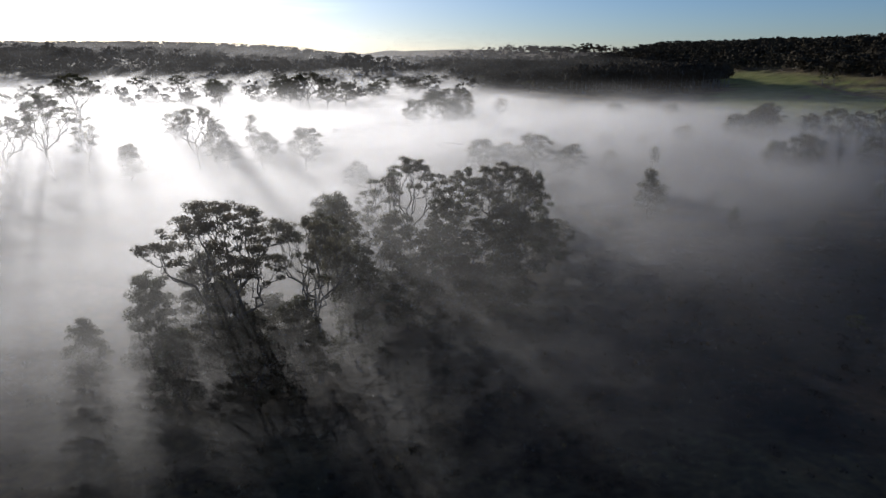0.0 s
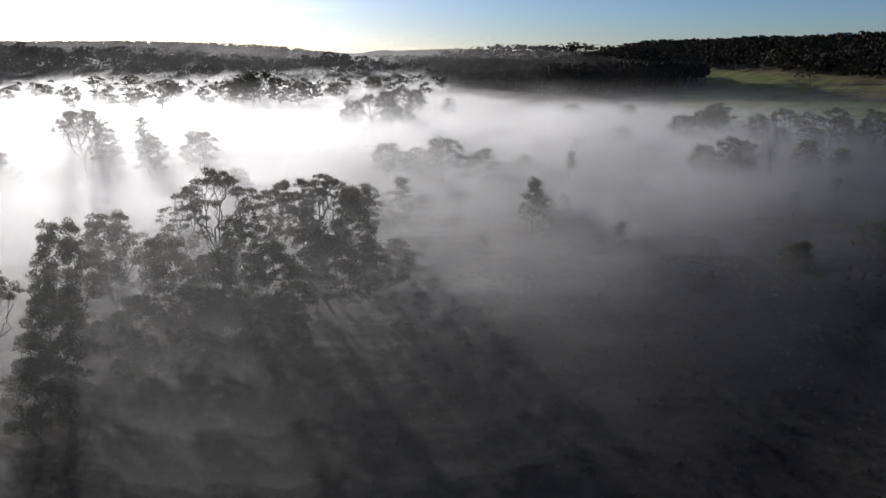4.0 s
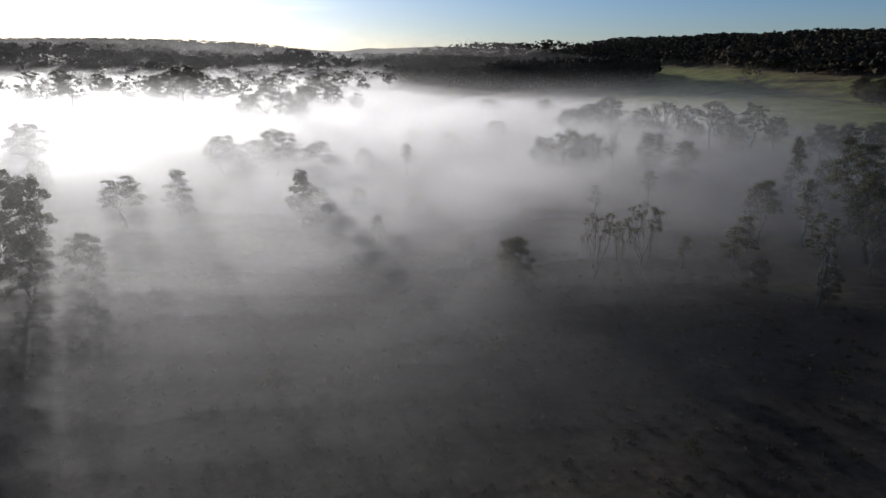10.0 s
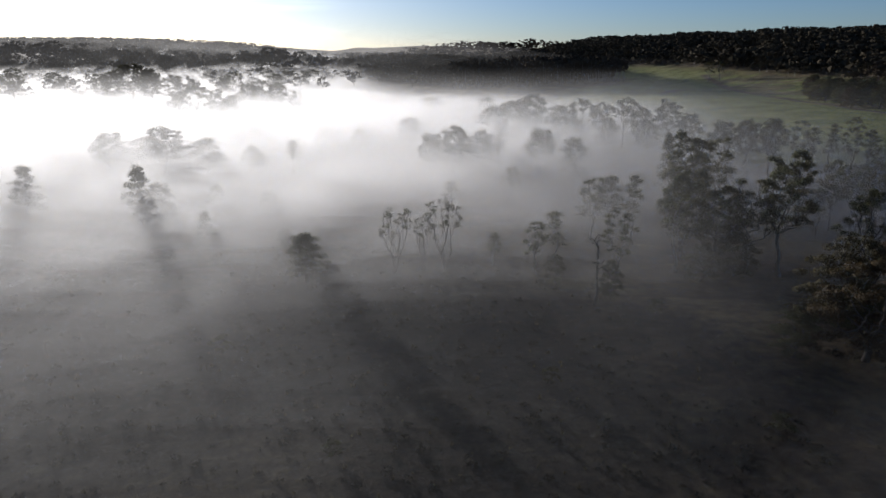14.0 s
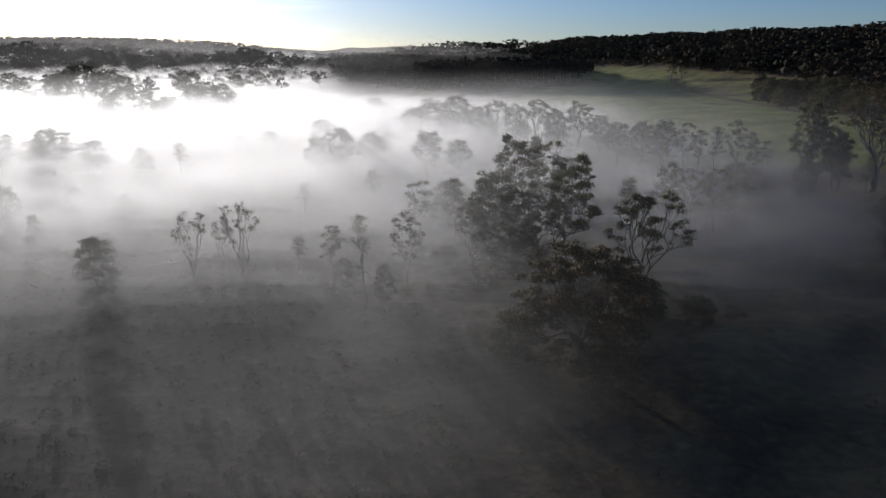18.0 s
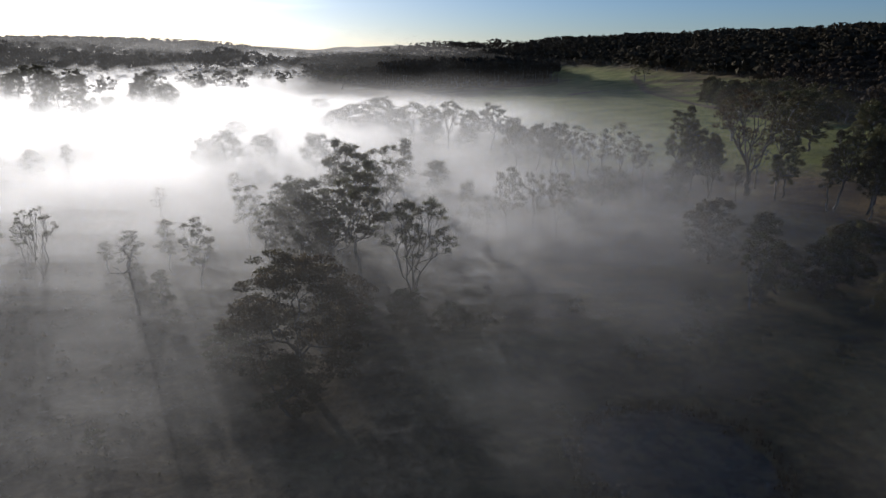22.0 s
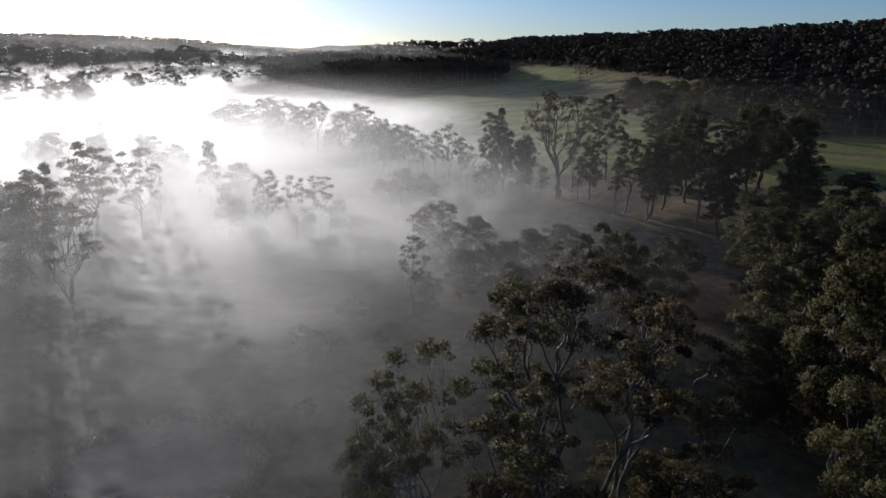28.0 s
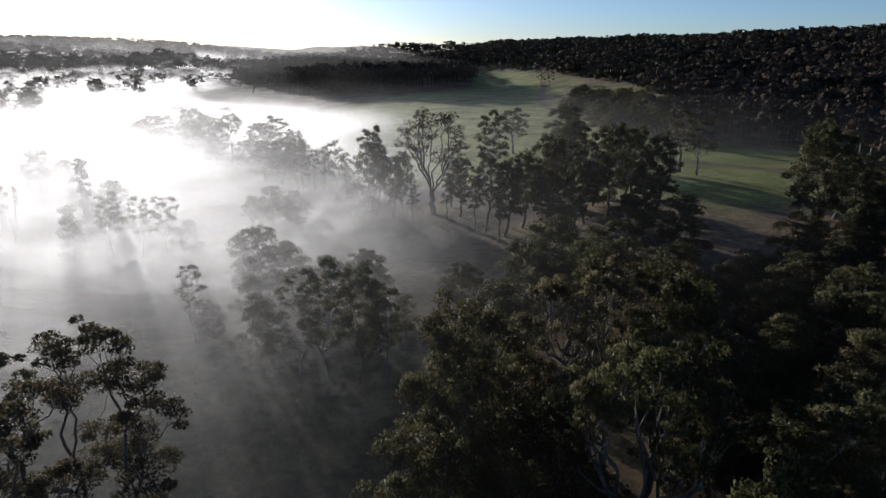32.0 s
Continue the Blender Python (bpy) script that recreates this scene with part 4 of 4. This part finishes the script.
# trees on the rough ground between the two parts of the pasture
ROUGH_TREES = [(398, 366), (436, 396), (470, 505), (452, 590), (425, 600), (400, 520), (384, 430)]
for x, y in scatter(wood_rng, ROUGH_TREES, 16.0):
    plant(["tall_dense", "dome", "bushy", "tall", "bushy_b"][wood_rng.integers(5)], float(x), float(y), float(land(x, y) + wood_rng.uniform(11, 18)), width=wood_rng.uniform(11, 17), group="trees on the rough pasture")

# ---- woods on the hill and the far rises ----
far_rng = np.random.default_rng(31)
HILL = [(452, 215), (462, 312), (450, 352), (424, 378), (430, 405), (476, 510), (498, 659), (473, 836), (455, 960), (446, 1010), (388, 1190), (366, 935), (322, 850), (258, 770), (190, 810), (120, 900), (60, 1040), (-60, 1300), (-170, 1500), (250, 1640), (900, 1300), (1250, 900), (1150, 400), (800, 150), (470, 150)]
P = scatter(far_rng, HILL, 11.5)
dist = np.hypot(P[:, 0] - 200, P[:, 1] - 30)
keep = (dist < 900) | (far_rng.random(len(P)) < 0.8)
P = P[keep]
H = 19 + 2.0 * waves(P[:, 0], P[:, 1], 37, 0.9) + far_rng.uniform(-2, 2, len(P))
NEARHILL = (np.hypot(P[:, 0] - 250, P[:, 1] - 30) < 640)
woodland("hill_woods", "dark eucalypt woods covering the hillside", P[NEARHILL], H[NEARHILL], 380, 41, LEAF_FAR, 1.15)
woodland("ridge_woods", "dark eucalypt woods along the ridge", P[~NEARHILL], H[~NEARHILL], 150, 42, LEAF_FAR, 1.25, low=0.22)
BLOCK = [(150, 815), (200, 792), (252, 752), (298, 770), (335, 838), (366, 890), (374, 960), (330, 960), (280, 880), (150, 900)]
P = scatter(far_rng, BLOCK, 9.5)
woodland("edge_forest", "tall straight trees with bare trunks edging the pasture", P, 27 + 3 * waves(P[:, 0], P[:, 1], 20, 0.4) + far_rng.uniform(-4, 5, len(P)), 300, 46, LEAF_FAR, 0.62, low=0.5)
WEST = [(-1500, 1230), (-900, 1130), (-430, 1070), (-190, 1120), (-60, 1300), (-170, 1390), (-430, 1275), (-900, 1330), (-1500, 1420)]
P = scatter(far_rng, WEST, 19)
woodland("pine_belt", "tall dark trees on the far western rise", P, (20 + 8 * waves(P[:, 0], P[:, 1], 55, 1.7) + far_rng.uniform(0, 12, len(P))).clip(13), 330, 43, LEAF_FAR, 1.0, low=0.3)
FAR = [(-2300, 1750), (-100, 1560), (300, 1700), (500, 2000), (200, 2600), (-400, 3300), (-2800, 3300), (-2900, 2400)]
P = scatter(far_rng, FAR, 40)
woodland("distant_woods", "hazy woods on the furthest rises", P, far_rng.uniform(14, 24, len(P)), 70, 44, LEAF_FAR, 1.7, stems=False, low=0.08)
ISLES = [(-420, 560), (-250, 520), (-60, 640), (60, 760), (80, 1000), (-40, 1200), (-300, 1100), (-480, 820)]
P = scatter(far_rng, ISLES, 40)
P = P[far_rng.random(len(P)) < 0.5 + 0.5 * (waves(P[:, 0], P[:, 1], 45, 0.2) > 0.1)]
woodland("valley_trees", "scattered trees standing in the fog of the valley", P, far_rng.uniform(14, 22, len(P)), 300, 45, LEAF_FAR, 1.1)


# ---- low growth on the heath and round the pond ----
low_rng = np.random.default_rng(91)


def low_growth(name, label, places, sizes, blades, mat, tall):
    """Clumps of small blades: wide and low for scrub, upright for tussocks."""
    n = len(places)
    z = land(places[:, 0], places[:, 1])
    c = np.repeat(np.stack([places[:, 0], places[:, 1], z - 0.05], 1), blades, axis=0)
    s = np.repeat(sizes[:n], blades)[:, None]
    d = low_rng.normal(size=(n * blades, 3))
    d /= np.linalg.norm(d, axis=1, keepdims=True)
    d[:, 2] = np.abs(d[:, 2])
    if tall:
        tip = c + d * (0.45, 0.45, 1.0) * s
        w = np.cross(d, (0.1, 0.2, 0.97)) * s * 0.12
        foot = c + d * (0.15, 0.15, 0.0) * s
        v = np.stack([foot - w, foot + w, tip], 1)
    else:
        p = c + d * (1.0, 1.0, 0.75) * s * low_rng.uniform(0.4, 1.0, (n * blades, 1))
        a = low_rng.normal(size=(n * blades, 3)) * s * 0.13
        b = low_rng.normal(size=(n * blades, 3)) * s * 0.13
        v = np.stack([p + a, p + b, p - (a + b) * 0.7], 1)
    me = mesh_of(name, v.reshape(-1, 3), np.arange(3 * n * blades).reshape(-1, 3), [mat])
    return tagged(new(name, me), label, "undergrowth", kind="stuff")


def off_pond(P, gap=1.0):
    return P[np.hypot((P[:, 0] - POND[0]) / (POND[2] + gap), (P[:, 1] - POND[1]) / (POND[3] + gap)) > 1]


P = scatter(low_rng, SCRUB, 2.1)
P = P[low_rng.random(len(P)) < 0.35 + 0.5 * smooth(-0.4, 0.5, waves(P[:, 0], P[:, 1], 11, 0.3))]
low_growth("scrub", "dark low scrub covering the heath", P, low_rng.uniform(0.25, 1.0, len(P)) ** 1.3, 46, LEAF_SCRUB, False)
P = scatter(low_rng, [(-90, 52), (330, 46), (330, 150), (230, 175), (60, 200), (-90, 140)], 3.4)
P = off_pond(P)
low_growth("tussocks", "straw-coloured grass tussocks on the damp ground", P, low_rng.uniform(0.25, 0.7, len(P)), 12, LEAF_STRAW, True)
P = scatter(low_rng, SCRUB, 5.5)
low_growth("pale_tussocks", "pale dry grass heads among dark scrub", P[low_rng.random(len(P)) < 0.4], low_rng.uniform(0.5, 1.1, 4000), 16, LEAF_STRAW, True)
ang = low_rng.uniform(0, 6.28, 420)
rad = 1 + low_rng.normal(size=420) * 0.07
P = np.stack([POND[0] + POND[2] * rad * np.cos(ang), POND[1] + POND[3] * rad * np.sin(ang)], 1)
low_growth("reeds", "pale reeds fringing the pond", P, low_rng.uniform(0.5, 1.2, len(P)), 9, LEAF_STRAW, True)
for x, y, top in ((232, 117, 3.4), (240, 119, 4.6), (244, 118, 4.2), (226, 131, 3.5), (206, 128, 4.2), (211, 125, 3.6), (246, 131, 4.5), (243, 103, 2.2), (218, 102, 1.9), (131, 66, 2.6), (70, 108, 2.8), (166, 96, 2.4), (143, 108, 2.2), (118, 92, 2.0), (99, 118, 2.5), (172, 72, 3.0), (163, 130, 2.8), (258, 112, 3.4), (251, 120, 3.2)):
    plant("shrub", x, y, top + float(land(x, y)) * 0.5, group="shrubs on the heath")

# ---- the fog: thin billowing veils that scatter the light, densest near the ground ----
def fog_material():
    m, n, l = material("mist")
    out, tc = n.new("ShaderNodeOutputMaterial"), n.new("ShaderNodeTexCoord")
    dens = n.new("ShaderNodeAttribute")
    dens.attribute_name = "mist_amount"
    mp = n.new("ShaderNodeMapping")
    mp.inputs["Scale"].default_value = (1.0, 0.7, 2.6)
    l.new(tc.outputs["Object"], mp.inputs["Vector"])
    wisps = add(n, "ShaderNodeTexNoise", Scale=0.022, Detail=5.0, Roughness=0.55, Distortion=0.8)
    l.new(mp.outputs[0], wisps.inputs["Vector"])
    rng_ = add(n, "ShaderNodeMapRange")
    for k, v in (("From Min", 0.3), ("From Max", 0.7), ("To Min", 0.2), ("To Max", 1.75)):
        rng_.inputs[k].default_value = v
    l.new(wisps.outputs["Fac"], rng_.inputs["Value"])
    mul = n.new("ShaderNodeMath")
    mul.operation = "MULTIPLY"
    l.new(dens.outputs["Fac"], mul.inputs[0])
    l.new(rng_.outputs[0], mul.inputs[1])
    cap = n.new("ShaderNodeMath")
    cap.operation = "MINIMUM"
    cap.inputs[1].default_value = 0.85
    l.new(mul.outputs[0], cap.inputs[0])
    clear = n.new("ShaderNodeBsdfTransparent")
    trans = add(n, "ShaderNodeBsdfTranslucent", Color=(0.93, 0.94, 0.95, 1))
    # droplets throw most light onwards: a broad lobe, and a narrow one close round the sun
    broad = add(n, "ShaderNodeBsdfRefraction", Color=(0.64, 0.64, 0.65, 1), Roughness=1.0, IOR=2.45)
    narrow = add(n, "ShaderNodeBsdfRefraction", Color=(0.05, 0.05, 0.05, 1), Roughness=1.0, IOR=1.5)
    across = n.new("ShaderNodeCombineXYZ")
    across.inputs[0].default_value, across.inputs[1].default_value = 0.0, -1.0
    ahead = add(n, "ShaderNodeMixShader", Fac=0.5)
    for k, lobe in enumerate((broad, narrow)):
        lobe.distribution = "BECKMANN"
        l.new(across.outputs[0], lobe.inputs["Normal"])
        l.new(lobe.outputs[0], ahead.inputs[k + 1])
    diff = add(n, "ShaderNodeBsdfDiffuse", Color=(0.93, 0.94, 0.95, 1))
    a, b, c = add(n, "ShaderNodeMixShader", Fac=0.35), add(n, "ShaderNodeMixShader", Fac=0.988), n.new("ShaderNodeMixShader")
    l.new(trans.outputs[0], a.inputs[1])
    l.new(diff.outputs[0], a.inputs[2])
    l.new(a.outputs[0], b.inputs[1])
    l.new(ahead.outputs[0], b.inputs[2])
    l.new(cap.outputs[0], c.inputs["Fac"])
    l.new(clear.outputs[0], c.inputs[1])
    l.new(b.outputs[0], c.inputs[2])
    l.new(c.outputs[0], out.inputs["Surface"])
    return m


MIST = fog_material()
FOG_TOP, FOG_THICK = 15.5, 1 / 34.0


def fog_density(x, y, z):
    """How thick the fog is (per metre)."""
    g = np.clip(land(x, y), 0, 40)
    away = smooth(330, 560, y)
    top = FOG_TOP * (1 - 0.2 * away) + 3.0 * waves(x, y, 60, 0.8) + 2 * smooth(800, 1150, y)
    up = 1 - smooth(top * 0.25, top, z) + 0.085 * (1 - smooth(top, 36, z)) * (1 - smooth(220, 460, y))
    # it thins towards the rising ground in the east
    edge = 258 + 16 * np.exp(-(((y - 165) / 70) ** 2)) + 0.1 * (y - 60) + 14 * waves(x, y, 30, 2.0) - 30 * smooth(260, 420, y) + 15 * smooth(500, 650, y)
    side = 1 - smooth(-85, 40, x - edge)
    far = 1 - smooth(520, 640, y + 0.9 * (x - 160)) * smooth(60, 180, x + 0.12 * y)
    # and over the open heath close by
    near = smooth(46, 70, y) * (0.22 + 0.78 * smooth(92, 205, y)) * (1 - 0.4 * away)
    near = near * (1 + 0.9 * smooth(-5, -45, x) * (1 - smooth(110, 170, y)))
    near = near * (1 + 0.8 * (1 - smooth(30, 75, x)) * (1 - smooth(110, 170, y))) * (1 - 0.5 * smooth(75, 105, x) * (1 - smooth(140, 172, x)) * (1 - smooth(110, 160, y)))
    near = near * (1 + 4.4 * smooth(190, 216, x) * (1 - smooth(244, 266, x)) * (1 - smooth(110, 190, y)))
    near = near + 1.3 * np.exp(-(((x - 276) / 11) ** 2 + ((y - 100) / 30) ** 2))
    haze = 0.004 * smooth(420, 900, y) * (1 - smooth(50, 100, z)) * (1 - smooth(150, 420, x - 0.1 * y)) + 0.006 * smooth(1450, 1800, y) * (1 - smooth(60, 115, z)) * (1 - smooth(-100, 400, x))
    veil = 0.0003 * (1 - smooth(22, 36, z)) * (1 - smooth(300, 500, y))
    return FOG_THICK * (up * side * far * near * (1 - smooth(9, 22, g))) + haze / 74 + veil


def fog_sheet(name, seed, phase, k, low, high):
    xs = np.concatenate([np.arange(-2100, -240, 30), np.arange(-240, 480, 9)])
    u = np.linspace(math.log(46 + 60), math.log(2050 + 60), int(k * 3.0 / (2 * math.pi) * 14))
    X, U = np.meshgrid(xs, u, indexing="ij")
    Y = np.exp(U) - 60
    ph = k * U + phase + 1.5 * waves(X, Y * 0.4, 70, 0.5) + 0.35 * waves(X, Y, 33, seed + 0.7)
    tri = 2 / math.pi * np.arcsin(0.985 * np.sin(ph))
    high = high + 85 * smooth(600, 1500, Y) * (1 - smooth(0, 400, X))
    Z = low + (high - low) * (0.5 + 0.5 * tri)
    per = (Y + 60) * math.pi / k / VEILS
    D = 1 - np.exp(-fog_density(X, Y, Z) * per * 1.15)
    V, F = np.stack([X, Y, Z], -1).reshape(-1, 3), grid_faces(len(xs), len(u))
    n = np.cross(V[F[:, 1]] - V[F[:, 0]], V[F[:, 3]] - V[F[:, 0]])
    F = np.where(n[:, 1:2] > 0, F[:, ::-1], F)
    me = mesh_of(name, V, F, [MIST])
    me.attributes.new("mist_amount", "FLOAT", "POINT").data.foreach_set("value", D.ravel().astype(np.float32))
    return me


VEILS = 6
for v in range(VEILS):
    veil = new("fog_veil", fog_sheet("fog_veil", 0.5 + 1.3 * v, v * 2 * math.pi / VEILS, 18.0, -3.0, 37.0))
    tagged(veil, "drifting white morning fog lying over the valley", "fog", kind="stuff")
